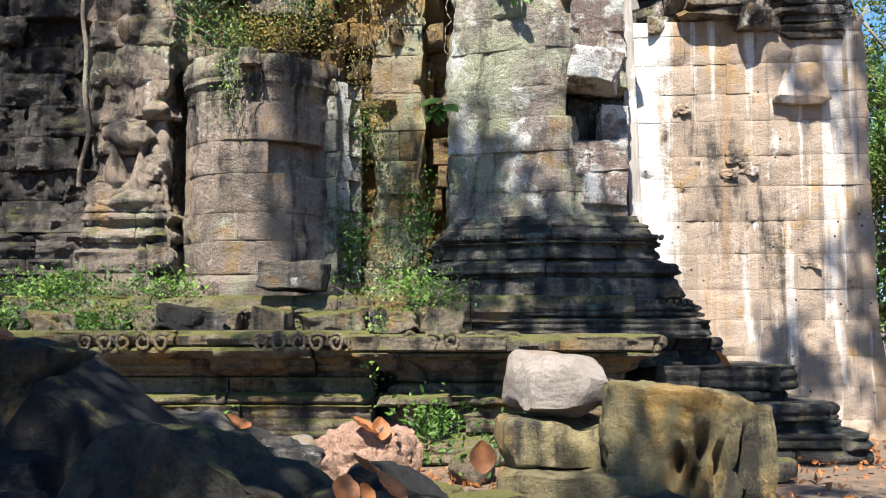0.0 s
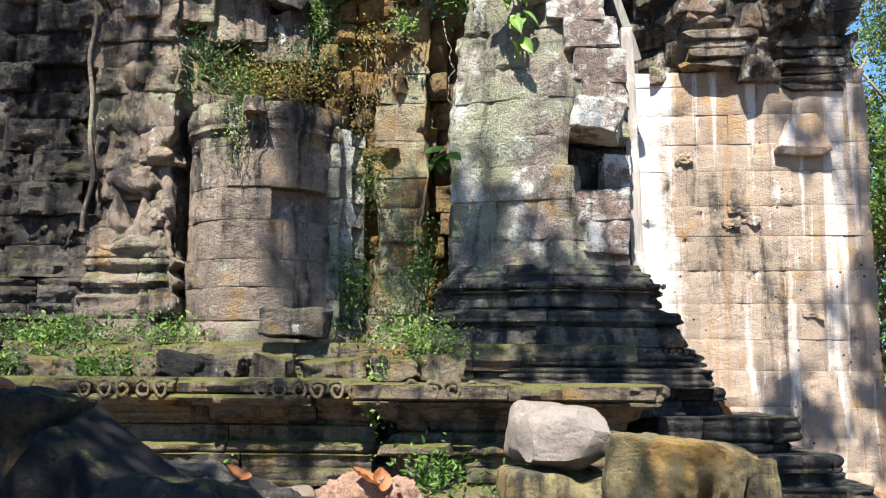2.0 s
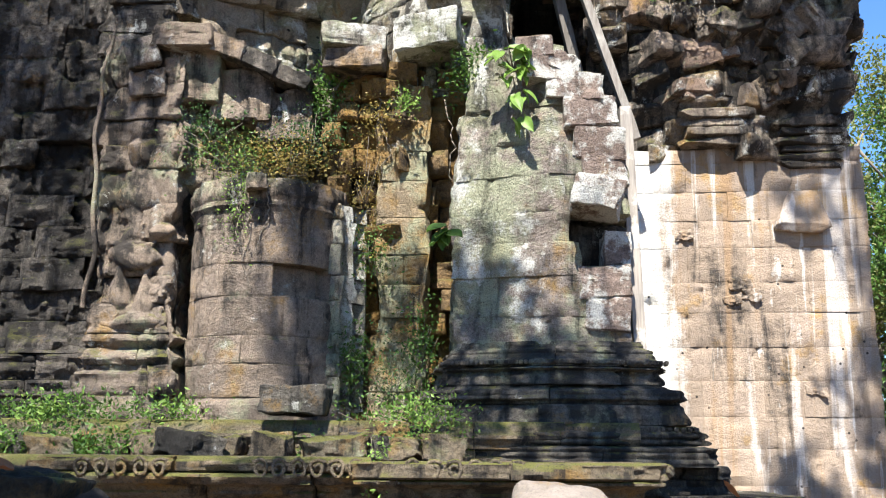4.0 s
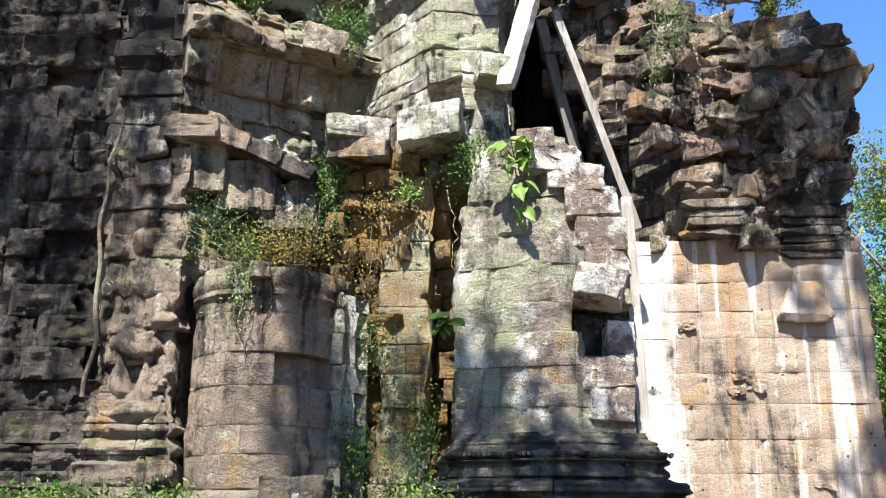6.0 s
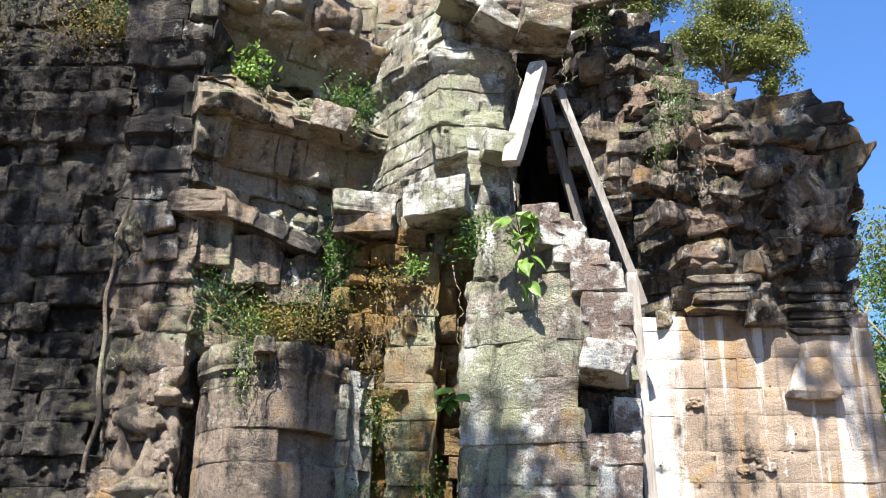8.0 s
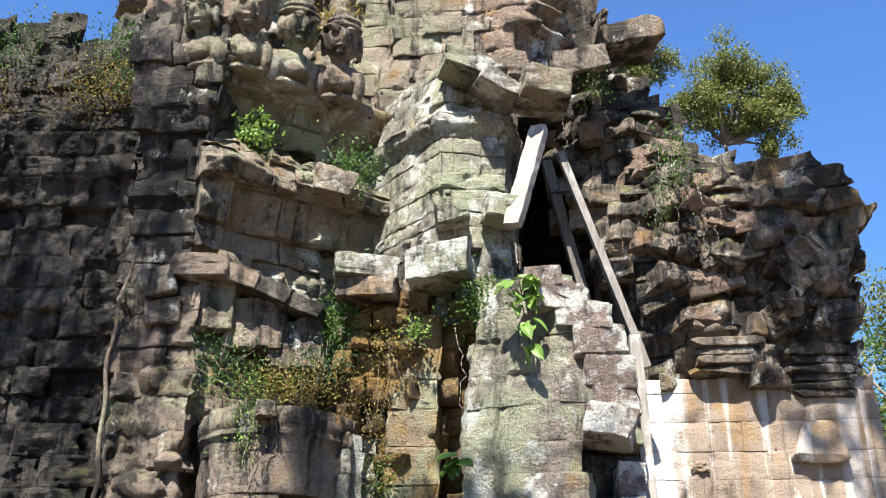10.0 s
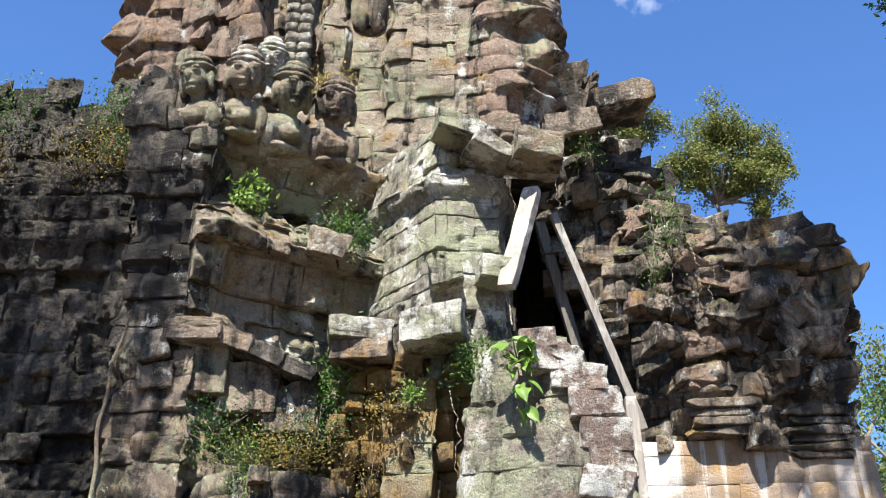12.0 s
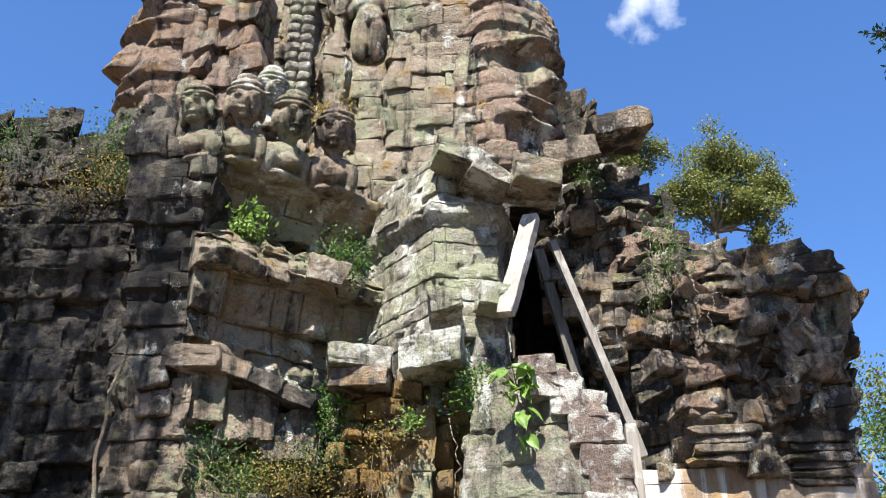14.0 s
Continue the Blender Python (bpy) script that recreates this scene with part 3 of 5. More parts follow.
masonry("pier_body", [(0.1, 14.6), (0.12, 13.45), (1.35, 13.0), (2.34, 13.15), (2.42, 14.6)], 2.8, 7.0, GREY, "sandstone pier with green and white lichen crusts", 0.46, 0.95,
        lambda s, z: tall(z, (2.8, 0.03), (4.3, 0.0), (4.6, 0.06), (5.2, 0.02), (7.0, -0.2)),
        keep=lambda x, z: z < 6.95 - max(0, x - 1.1) * 0.95 and (x > 0.3 or z < 6.3) and not (x > 1.55 and 4.0 < z < 4.52), rough=0.045, relief=4.0, tilt=0.03, jut=0.012, worn=0.004, gap=0.001, grid=15, seed=39, category="pier")


def base_off(s, z):
    body = ramp(z, (1.4, 0.86), (1.62, 0.84), (1.64, 0.72), (1.80, 0.70), (1.82, 0.62), (2.18, 0.44), (2.20, 0.50), (2.32, 0.46), (2.34, 0.34), (2.56, 0.24), (2.58, 0.30), (2.70, 0.26), (2.72, 0.16), (2.84, 0.12), (2.86, 0.05), (2.95, 0.03))
    return body + (rolls(z, 0.075, 0.035) if z < 1.82 or 2.18 < z < 2.34 or z > 2.56 else 0.0)


masonry("pier_base", [(0.1, 14.4), (0.22, 13.4), (1.35, 12.98), (2.42, 13.1), (2.55, 14.6)], 1.4, 2.95, BASE, "dark stepped moulded base of the stone pier", 0.26, 0.85, base_off, rough=0.05, relief=5.0, jut=0.03, tilt=0.04, worn=0.012, grid=17, seed=40, category="base")
masonry("pier_right", [(2.3, 14.75), (2.75, 14.7), (5.95, 14.3), (6.5, 16.5)], -0.1, 5.95, TAN, "sunlit tan sandstone pier with white streaks", 0.43, 0.66,
        lambda s, z: tall(z, (0, 0.25), (0.9, 0.16), (2.0, 0.06), (5.9, 0.0)), lost=0.008, rough=0.02, relief=4.0, jut=0.005, worn=0.003, gap=0.001, tilt=0.008, seed=41, category="pier")


def corbel_off(s, z):
    return ramp(z, (5.7, 0.0), (5.95, 0.03), (6.3, 0.08), (6.5, 0.04), (6.6, 0.2), (7.0, 0.22), (7.4, 0.32), (7.9, 0.46), (8.3, 0.44), (8.6, 0.50), (9.2, 0.30), (12, -0.1)) + 0.10 * math.sin(s * 3.3 + z * 2.7) + 0.08 * math.sin(s * 6.1 - z * 4.0)


def corbel_keep(x, z):
    top = float(np.interp(x, (1.5, 2.4, 3.0, 3.3, 3.8, 4.5, 5.2, 6.0, 7.0), (11.0, 11.7, 11.5, 10.7, 9.7, 9.75, 9.3, 8.8, 8.5)))
    return x > 2.84 - 0.31 * max(0, z - 6.0) and z < top + 0.12 * math.sin(x * 9)


masonry("corbel_vault", [(1.2, 15.5), (2.5, 14.85), (5.55, 14.38), (6.15, 16.8)], 5.75, 12.1, CORBEL, "overhanging ruined corbel masonry over the passage", 0.33, 0.5, corbel_off,
        keep=corbel_keep, rough=0.08, jut=0.08, worn=0.016, gap=0.006, seed=42, relief=3.5, lost=0.14, tilt=0.10, grid=11, category="vault")
masonry("pilaster_edge", [(-1.64, 14.5), (-1.62, 13.72), (-1.43, 13.7), (-1.40, 14.5)], 1.85, 4.9, PALE, "narrow pale pilaster beside the round column", 0.36, 0.4,
        lambda s, z: 0.0, rough=0.02, jut=0.012, worn=0.01, seed=48, tilt=0.05, category="pilaster")
masonry("wall_recess", [(-1.6, 14.65), (-1.0, 14.5), (-0.3, 14.7), (0.3, 14.6)], 1.7, 7.0, RUBBLE, "reddish mossy rubble filling the recess between the columns", 0.34, 0.45,
        lambda s, z: tall(z, (1.7, 0.55), (2.6, 0.25), (4.0, 0.0), (4.6, 0.3), (5.4, 0.42), (6.2, 0.62), (7.0, 0.55)), rough=0.12, jut=0.1, worn=0.02, gap=0.012, seed=45, tilt=0.12, lost=0.08)
masonry("passage_jamb", [(1.2, 15.45), (2.9, 15.2)], 5.8, 10.6, RUDDY, "slanting ruined jamb stones behind the timber brace", 0.34, 0.5,
        keep=lambda x, z: x > 1.5 + (9.8 - z) * 0.217, rough=0.06, jut=0.06, worn=0.012, seed=49, tilt=0.1, depth=0.4)
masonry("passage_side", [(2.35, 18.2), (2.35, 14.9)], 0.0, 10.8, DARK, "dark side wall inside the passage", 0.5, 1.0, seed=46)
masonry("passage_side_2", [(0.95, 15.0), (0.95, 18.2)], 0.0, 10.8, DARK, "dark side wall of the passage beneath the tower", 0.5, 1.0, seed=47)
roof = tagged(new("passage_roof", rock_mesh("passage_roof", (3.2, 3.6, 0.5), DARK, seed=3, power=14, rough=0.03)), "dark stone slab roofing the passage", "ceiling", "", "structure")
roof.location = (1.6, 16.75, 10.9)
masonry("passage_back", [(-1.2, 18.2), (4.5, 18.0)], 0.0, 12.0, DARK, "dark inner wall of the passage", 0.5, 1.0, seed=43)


def tower_off(s, z):
    return 0.10 * math.sin(z * 2.6 + s) + ramp(z, (9.5, 0.3), (12.5, 0.15), (14, 0.0), (17, -0.05), (20, -0.5))


masonry("tower", [(-6.3, 20.5), (-6.0, 18.6), (-4.9, 17.1), (-3.6, 16.75), (-3.3, 16.95), (-2.75, 16.95), (-2.6, 16.6), (-2.2, 16.6), (-2.1, 16.85), (-1.4, 16.85), (-1.3, 16.6), (-0.3, 16.5), (0.4, 16.45), (0.6, 17.3), (1.3, 18.9), (1.4, 20.5)], 9.8, 20.5, TOWER,
        "tall stone gate tower of pale weathered blocks", 0.42, 0.62, tower_off, rough=0.05, relief=4.0, jut=0.035, tilt=0.045, worn=0.008, gap=0.002, seed=44, depth=0.8, category="tower")

masonry("tower_back", [(1.3, 19.3), (3.1, 18.7), (3.5, 20.4)], 9.8, 16.1, CORBEL, "rough back corner of the gate tower", 0.4, 0.55, lambda s, z: 0.12 * math.sin(z * 3.1 + s), keep=lambda x, z: z < 16.2 - 0.5 * max(0, x - 2.4), rough=0.08, jut=0.08, seed=51, tilt=0.1, category="tower")

# ---- timber props ----
def beam(name, a, b, wide, thick, label, face=(0, -1, 0), seed=1, material=None):
    """A sawn timber from a to b, split and worn at its ends."""
    a, b = Vector(a), Vector(b)
    d = (b - a).normalized()
    nrm = Vector(face)
    nrm = (nrm - d * nrm.dot(d)).normalized()
    side = d.cross(nrm)
    rng = np.random.RandomState(seed)
    v, f, n = [], [], 14
    prof = [(-1, -0.9), (-0.9, -1), (0.9, -1), (1, -0.9), (1, 0.9), (0.9, 1), (-0.9, 1), (-1, 0.9)]
    for i in range(n + 1):
        c = a + (b - a) * (i / n)
        for p, q in prof:
            w = 1 + 0.018 * rng.randn() + (-0.1 if i in (0, n) else 0)
            v.append(tuple(c + side * (p * wide / 2 * w) + nrm * (-q * thick / 2 * w)))
    m = len(prof)
    f = [(i * m + k, i * m + (k + 1) % m, (i + 1) * m + (k + 1) % m, (i + 1) * m + k) for i in range(n) for k in range(m)]
    f += [tuple(reversed(range(m))), tuple(n * m + k for k in range(m))]
    return tagged(new(name, meshed(name, v, f, material or WOOD, False)), label, "timber")


beam("timber_prop", (1.25, 14.05, 9.85), (0.78, 13.75, 8.0), 0.27, 0.16, "broad pale plank leaning against the gap", (-0.5, -0.9, 0), 2)
beam("timber_prop", (1.58, 14.25, 9.5), (2.66, 13.95, 5.9), 0.115, 0.14, "long weathered timber brace leaning across the gap", (0, -1, 0), 3, AGED)
beam("timber_prop", (1.42, 15.0, 9.8), (2.08, 14.95, 6.8), 0.16, 0.18, "inner brown timber brace with its shade put into the tone", (0, -1, 0), 4, SHADED_WOOD)
beam("timber_post", (2.46, 13.75, 6.3), (2.62, 13.75, 1.6), 0.17, 0.17, "upright weathered timber post beside the pier", (0, -1, 0), 5)


# ---- great faces and busts ----
def great_face(name, at, facing, wide, chin, high, material, label, seed):
    """A colossal face on the tower: courses of stone with brow, nose and lips worked into it."""
    nu, nv = 110, 130
    phi, h = np.meshgrid(np.linspace(-1.9, 1.9, nu), np.linspace(0, 1, nv), indexing="ij")
    phi, h = phi.ravel(), h.ravel()
    bell = lambda x, c, w: np.exp(-((x - c) / w) ** 2)
    r = wide * (0.78 + 0.22 * np.clip(h / 0.35, 0, 1) ** 0.6) * (1 - 0.18 * np.clip((h - 0.8) / 0.2, 0, 1) ** 2)
    r = r * (1 / (np.abs(np.cos(phi)) ** 3 + np.abs(np.sin(phi)) ** 3) ** (1 / 3.0)) * 0.97
    r += wide * (0.50 * bell(phi, 0, 0.26 - 0.08 * h) * np.clip((0.60 - h) / 0.22, 0, 1) * (h > 0.37) * np.clip((h - 0.37) / 0.03, 0, 1))
    smile = 0.03 * phi ** 2
    r += wide * (0.24 * bell(h, 0.225 + smile, 0.030) + 0.24 * bell(h, 0.31 + smile, 0.028)) * bell(phi, 0, 0.55)
    r -= wide * 0.05 * bell(h, 0.27 + smile, 0.012) * bell(phi, 0, 0.6)
    r += wide * 0.12 * bell(h, 0.06, 0.07) * bell(phi, 0, 0.4)
    r += wide * 0.27 * bell(h, 0.60 + 0.03 * np.cos(phi * 4), 0.03) * bell(phi, 0, 1.0)
    r -= wide * 0.30 * bell(h, 0.535, 0.045) * (bell(phi, 0.42, 0.22) + bell(phi, -0.42, 0.22))
    r += wide * 0.08 * bell(h, 0.52, 0.022) * (bell(phi, 0.42, 0.2) + bell(phi, -0.42, 0.2))
    r += wide * 0.10 * ((h > 0.70) & (h < 0.80)) + wide * 0.05 * np.sin(h * 90) * (h > 0.80) * 0.5
    r += wide * 0.12 * bell(np.abs(phi), 1.45, 0.12) * (h < 0.62) * (h > 0.15)
    z = chin + h * high
    row = np.floor(z / 0.43)
    joint = np.minimum(np.abs(z / 0.43 - np.round(z / 0.43)) * 0.43, np.abs(phi * 1.7 + row * 0.37 - np.round(phi * 1.7 + row * 0.37)) * 0.6 * wide)
    a = facing + phi
    p = np.column_stack([at[0] + np.sin(a) * r, at[1] - np.cos(a) * r, z])
    r = r - 0.06 * np.clip(1 - joint / 0.035, 0, 1) + 0.14 * rough_at(p + seed, 1.8, 5) + 0.16 * (value(np.column_stack([np.floor(phi * 1.7 + row * 0.37), row, row * 0]) * 1.0 + 0.01) - 0.5)
    p = np.column_stack([at[0] + np.sin(a) * r, at[1] - np.cos(a) * r, z])
    f = [(i * nv + k, (i + 1) * nv + k, (i + 1) * nv + k + 1, i * nv + k + 1) for i in range(nu - 1) for k in range(nv - 1)]
    f.append(tuple(i * nv for i in reversed(range(nu))))
    return tagged(new(name, meshed(name, p, f, material)), label, "statue")


great_face("colossal_face", (0.95, 17.45), radians(42), 1.2, 12.35, 4.7, VISAGE, "colossal smiling stone face built of courses, in sun", 3)
great_face("colossal_face", (-5.6, 17.75), radians(-66), 1.3, 13.2, 4.9, RUDDY, "colossal stone face in profile, reddish and cracked", 9)


def bust_mesh(seed, material):
    """A worn praying bust with a tiered headdress, as one plain shape."""
    bm = bmesh.new()
    def blob(c, s, seg=20):
        bmesh.ops.create_uvsphere(bm, u_segments=seg, v_segments=seg // 2 + 4, radius=1.0, matrix=Matrix.Translation(c) @ Matrix.Diagonal((*s, 1)))
    blob((0, 0, 0.72), (0.20, 0.22, 0.25))
    blob((0, -0.20, 0.70), (0.035, 0.07, 0.09), 10)
    blob((0, -0.185, 0.60), (0.08, 0.05, 0.022), 10)
    blob((0, -0.15, 0.535), (0.07, 0.06, 0.04), 10)
    for x in (-0.085, 0.085):
        blob((x, -0.175, 0.765), (0.06, 0.05, 0.022), 10)
        blob((x * 2.4, 0.0, 0.66), (0.045, 0.07, 0.15), 10)
        blob((x * 1.1, -0.19, 0.80), (0.075, 0.04, 0.018), 10)
    blob((0, 0.02, 0.86), (0.235, 0.25, 0.07))
    blob((0, 0.02, 0.95), (0.20, 0.20, 0.07))
    blob((0, 0.02, 1.03), (0.14, 0.14, 0.08))
    blob((0, 0.04, 0.46), (0.12, 0.12, 0.16))
    blob((0, 0.06, 0.18), (0.36, 0.24, 0.26))
    for x in (-0.3, 0.3):
        blob((x, -0.02, 0.08), (0.11, 0.14, 0.26), 12)
    blob((0, -0.18, 0.08), (0.16, 0.10, 0.12), 12)
    blob((0, 0.05, -0.14), (0.34, 0.26, 0.10))
    v = np.array([x.co[:] for x in bm.verts])
    n = np.array([x.normal[:] for x in bm.verts])
    grow = 1 + 0.32 * np.clip((v[:, 2] - 0.40) / 0.12, 0, 1)[:, None]
    v = (v - (0, 0, 0.46)) * grow + (0, 0, 0.46)       # heads large for their bodies
    v = v + n * (0.035 * rough_at(v + seed * 5, 7.0))[:, None]
    f = [[x.index for x in y.verts] for y in bm.faces]
    bm.free()
    return meshed("stone_bust", v, f, material)


def melted(ob, size):
    """Grows the swellings of a worn figure into one skin."""
    m = ob.modifiers.new("skin", "REMESH")
    m.mode, m.voxel_size, m.use_smooth_shade = "VOXEL", size, True
    return ob


for i, (x, y, z, k, turn) in enumerate(((-4.18, 14.0, 11.05, 0.98, -20), (-3.52, 14.15, 11.12, 1.10, 14), (-2.84, 14.5, 11.05, 1.12, 34), (-2.06, 14.85, 11.0, 1.12, 12), (-3.25, 14.9, 12.05, 1.0, 8))):
    b = new("stone_bust", bust_mesh(i + 1, (TOWER, TOWER, TOWER, BODY, PALE)[i]))
    melted(b, 0.018)
    b.matrix_world = pose(x, y, z, 12, 0, turn) @ Matrix.Diagonal((k, k, k, 1))
    tagged(b, "worn praying stone bust with a tiered headdress on the cornice", "statue", "row of busts")

# ---- carved pieces of the tower ----
lobe_mesh = rock_mesh("lobe", (0.30, 0.34, 0.27), PALE, seed=4, power=3.2, rough=0.02, scale=6.0, cuts=7, facets=0)
lobed = tagged(new("lobed_column"), "green lichened carved column of stacked lobes on the tower", "column")
lobed.location = (-3.15, 16.68, 14.3)
for i in range(24):
    o = part("lobe", lobe_mesh, lobed, "", (-0.13 + 0.26 * (i % 2), 0.02 * math.sin(i * 3.0), 0.12 + 0.25 * (i // 2)))
    o.rotation_euler = (0.1 * math.sin(i), 0.12 * math.sin(i * 2.2), 0.3 * math.sin(i * 5.0))
rngk = np.random.RandomState(64)
for i in range(26):                                  # cracked ruddy stones beside the profile face
    x, z = -5.35 + 0.42 * (i % 4) + rngk.uniform(-0.08, 0.08), 13.7 + 0.56 * (i // 4) + rngk.uniform(-0.06, 0.06)
    rock("cracked_block", (x, 16.95 - 0.32 * (x + 5.35) + rngk.uniform(-0.16, 0.1), z), (rngk.uniform(0.42, 0.72), 0.8, rngk.uniform(0.42, 0.62)), (RUDDY, BODY, RUDDY)[i % 3], "cracked ruddy block standing out of the tower wall",
         (rngk.uniform(-8, 8), rngk.uniform(-9, 9), rngk.uniform(-24, 14)), "block", "cracked tower blocks", seed=520 + i, rough=0.03, scale=4.0, cuts=11, hewn=0.16, power=20)


def torso_mesh(material):
    """A headless worn figure in its niche, one plain shape."""
    bm = bmesh.new()
    for c, r in (((0, 0, 0.9), (0.40, 0.26, 0.36)), ((0, -0.02, 0.45), (0.30, 0.24, 0.34)), ((-0.42, 0.02, 0.82), (0.13, 0.17, 0.34)), ((0.42, 0.02, 0.82), (0.13, 0.17, 0.34)), ((-0.17, 0.02, -0.05), (0.22, 0.24, 0.62)), ((0.17, 0.02, -0.05), (0.22, 0.24, 0.62)), ((0, 0, 1.28), (0.15, 0.15, 0.16))):
        bmesh.ops.create_uvsphere(bm, u_segments=22, v_segments=14, radius=1.0, matrix=Matrix.Translation(c) @ Matrix.Diagonal((*r, 1)))
    v = np.array([x.co[:] for x in bm.verts])
    v = v + np.array([x.normal[:] for x in bm.verts]) * (0.04 * rough_at(v + 9, 5.0))[:, None]
    f = [[x.index for x in y.verts] for y in bm.faces]
    bm.free()
    return meshed("stone_torso", v, f, material)


tagged(melted(new("stone_torso", torso_mesh(VISAGE)), 0.03), "worn ruddy stone torso in a niche of the tower", "statue").location = (-1.75, 16.8, 15.9)

# ---- loose and jutting blocks high on the gate ----
J = "jutting loose blocks"
rock("stone_block_loose", (-0.28, 13.75, 7.3), (0.98, 0.8, 0.52), PALE, "pale green block jutting over a dark hollow", (0, -8, -12), "block", J, seed=11, rough=0.035, scale=4.0, cuts=15, hewn=0.16, power=20)
rock("stone_block_loose", (-1.32, 13.95, 7.3), (0.95, 0.8, 0.36), PALE, "flat lichened block lying on another", (0, 3, 6), "block", J, seed=12, rough=0.035, scale=4.0, cuts=15, hewn=0.16, power=20)
rock("stone_block_loose", (-1.28, 14.0, 6.98), (0.85, 0.8, 0.34), BODY, "brown block under a lichened one", (0, -3, -8), "block", J, seed=13, rough=0.035, scale=4.0, cuts=15, hewn=0.16, power=20)
rock("stone_block_loose", (-2.0, 14.45, 9.0), (0.6, 0.6, 0.42), TOWER, "tilted fallen block on the ruined slope", (8, 10, 14), "block", J, seed=14, rough=0.035, scale=4.0, cuts=15, hewn=0.16, power=20)
rock("stone_block_loose", (1.3, 13.95, 10.42), (0.85, 0.9, 0.42), TOWER, "squared block jutting out over the timber props", (0, 6, 8), "block", J, seed=15, rough=0.035, scale=4.0, cuts=15, hewn=0.16, power=20)
rock("stone_block_loose", (1.85, 14.2, 11.0), (0.95, 0.9, 0.42), CORBEL, "reddish overhanging block of the vault", (6, -12, 0), "block", J, seed=16, rough=0.035, scale=4.0, cuts=15, hewn=0.16, power=20)
rock("stone_block_loose", (2.75, 14.3, 11.6), (1.0, 0.9, 0.4), CORBEL, "rough top block of the ruined vault", (0, -14, 4), "block", J, seed=17, rough=0.035, scale=4.0, cuts=15, hewn=0.16, power=20)
rock("stone_block_loose", (1.90, 12.86, 4.77), (0.66, 0.7, 0.46), LICHEN, "white lichened block jutting from the pier", (0, 9, -4), "block", J, seed=18, rough=0.035, dents=(((0.1, -0.2, -0.3), 0.3, 0.12),), scale=4.0, cuts=15, hewn=0.16, power=20)
for i, (x, y, z, sx, sy, sz, t, mat, lab) in enumerate((
    (-3.72, 14.05, 7.27, 0.92, 1.0, 0.36, 1, BODY, "worn capital slab with a rounded edge"), (-3.12, 14.1, 7.14, 0.62, 1.0, 0.30, 17, BODY, "cornice slab sloping off the capital"),
    (-2.66, 14.15, 6.95, 0.62, 1.0, 0.27, 24, DIM, "cornice slab sloping off the capital"), (-2.20, 14.2, 6.73, 0.62, 1.0, 0.24, 24, DIM, "cornice slab sloping off the capital"),
    (-4.28, 13.98, 7.05, 0.46, 0.7, 0.44, -14, GREY, "pale corner stone beside the capital"), (-3.62, 14.36, 6.78, 0.88, 1.1, 0.82, 0, BODY, "smooth wall stone under the cornice"),
    (-2.92, 14.46, 6.52, 0.86, 1.1, 0.78, 2, BODY, "smooth wall stone under the cornice"), (-2.30, 14.5, 6.22, 0.80, 1.1, 0.76, -2, BODY, "smooth wall stone under the cornice"), (-4.22, 14.08, 6.62, 0.54, 0.7, 0.42, -4, BODY, "worn corner stone below the capital"))):
    rock("stone_block_loose", (x, y, z), (sx, sy, sz), mat, lab, (0, t, -3), "block", J, seed=19 + 40 * i, rough=0.04, scale=4, cuts=17, power=20, hewn=0.07)
rock("stone_block_loose", (0.1, 14.1, 10.95), (0.8, 0.8, 0.34), PALE, "split overhanging block on the buttress", (6, 14, 10), "block", J, seed=22, rough=0.035, scale=4.0, cuts=15, hewn=0.16, power=20)
rock("stone_block_loose", (0.55, 14.1, 10.55), (0.75, 0.8, 0.28), PALE, "thin split slab on the buttress", (4, 20, 16), "block", J, seed=23, rough=0.035, scale=4.0, cuts=15, hewn=0.16, power=20)
rock("stone_block_loose", (0.62, 14.0, 8.35), (0.5, 0.5, 0.35), PALE, "broken block beside the gap", (0, 8, 10), "block", J, seed=24, rough=0.035, scale=4.0, cuts=15, hewn=0.16, power=20)
rock("stone_block_loose", (-0.1, 14.0, 8.3), (0.55, 0.5, 0.4), PALE, "broken carved block on the buttress", (0, -10, 0), "block", J, seed=25, rough=0.035, scale=4.0, cuts=15, hewn=0.16, power=20)
rock("stone_block_loose", (-2.48, 13.05, 5.0), (0.28, 0.3, 0.24), BODY, "pale corner stone on top of the round column", (0, 0, 10), "block", J, seed=26, rough=0.035, scale=4.0, cuts=15, hewn=0.16, power=20)
rock("stone_block_loose", (-1.78, 12.45, 2.14), (0.78, 0.6, 0.34), BASE, "dark moulded block fallen on the step", (0, 0, -3), "block", J, seed=27, rough=0.035, scale=4.0, cuts=15, hewn=0.16, power=20)
for i, (x, y, z, sx, sz, t) in enumerate(((2.06, 13.37, 3.30, 0.62, 0.44, 1), (2.02, 13.36, 3.74, 0.70, 0.44, -2), (2.20, 13.42, 4.16, 0.36, 0.46, 2), (2.04, 13.33, 5.18, 0.64, 0.42, -3), (1.98, 13.32, 5.58, 0.72, 0.44, 2), (1.86, 13.32, 5.98, 0.74, 0.42, -4), (1.66, 13.30, 6.34, 0.80, 0.40, 5), (1.36, 13.30, 6.62, 0.72, 0.40, 3), (1.14, 13.30, 6.88, 0.50, 0.30, -5), (1.52, 13.34, 6.66, 0.40, 0.30, 24))):
    rock("stone_block_loose", (x, y, z), (sx, 0.7, sz), LICHEN, "ruddy stone of the pier with white lichen crusts", (3 * math.sin(i * 2.0), t, 3 + 3 * math.sin(i * 3.0)), "block", "lichened pier stones", seed=410 + i, rough=0.03, scale=4.0, cuts=15, hewn=0.08, power=20)
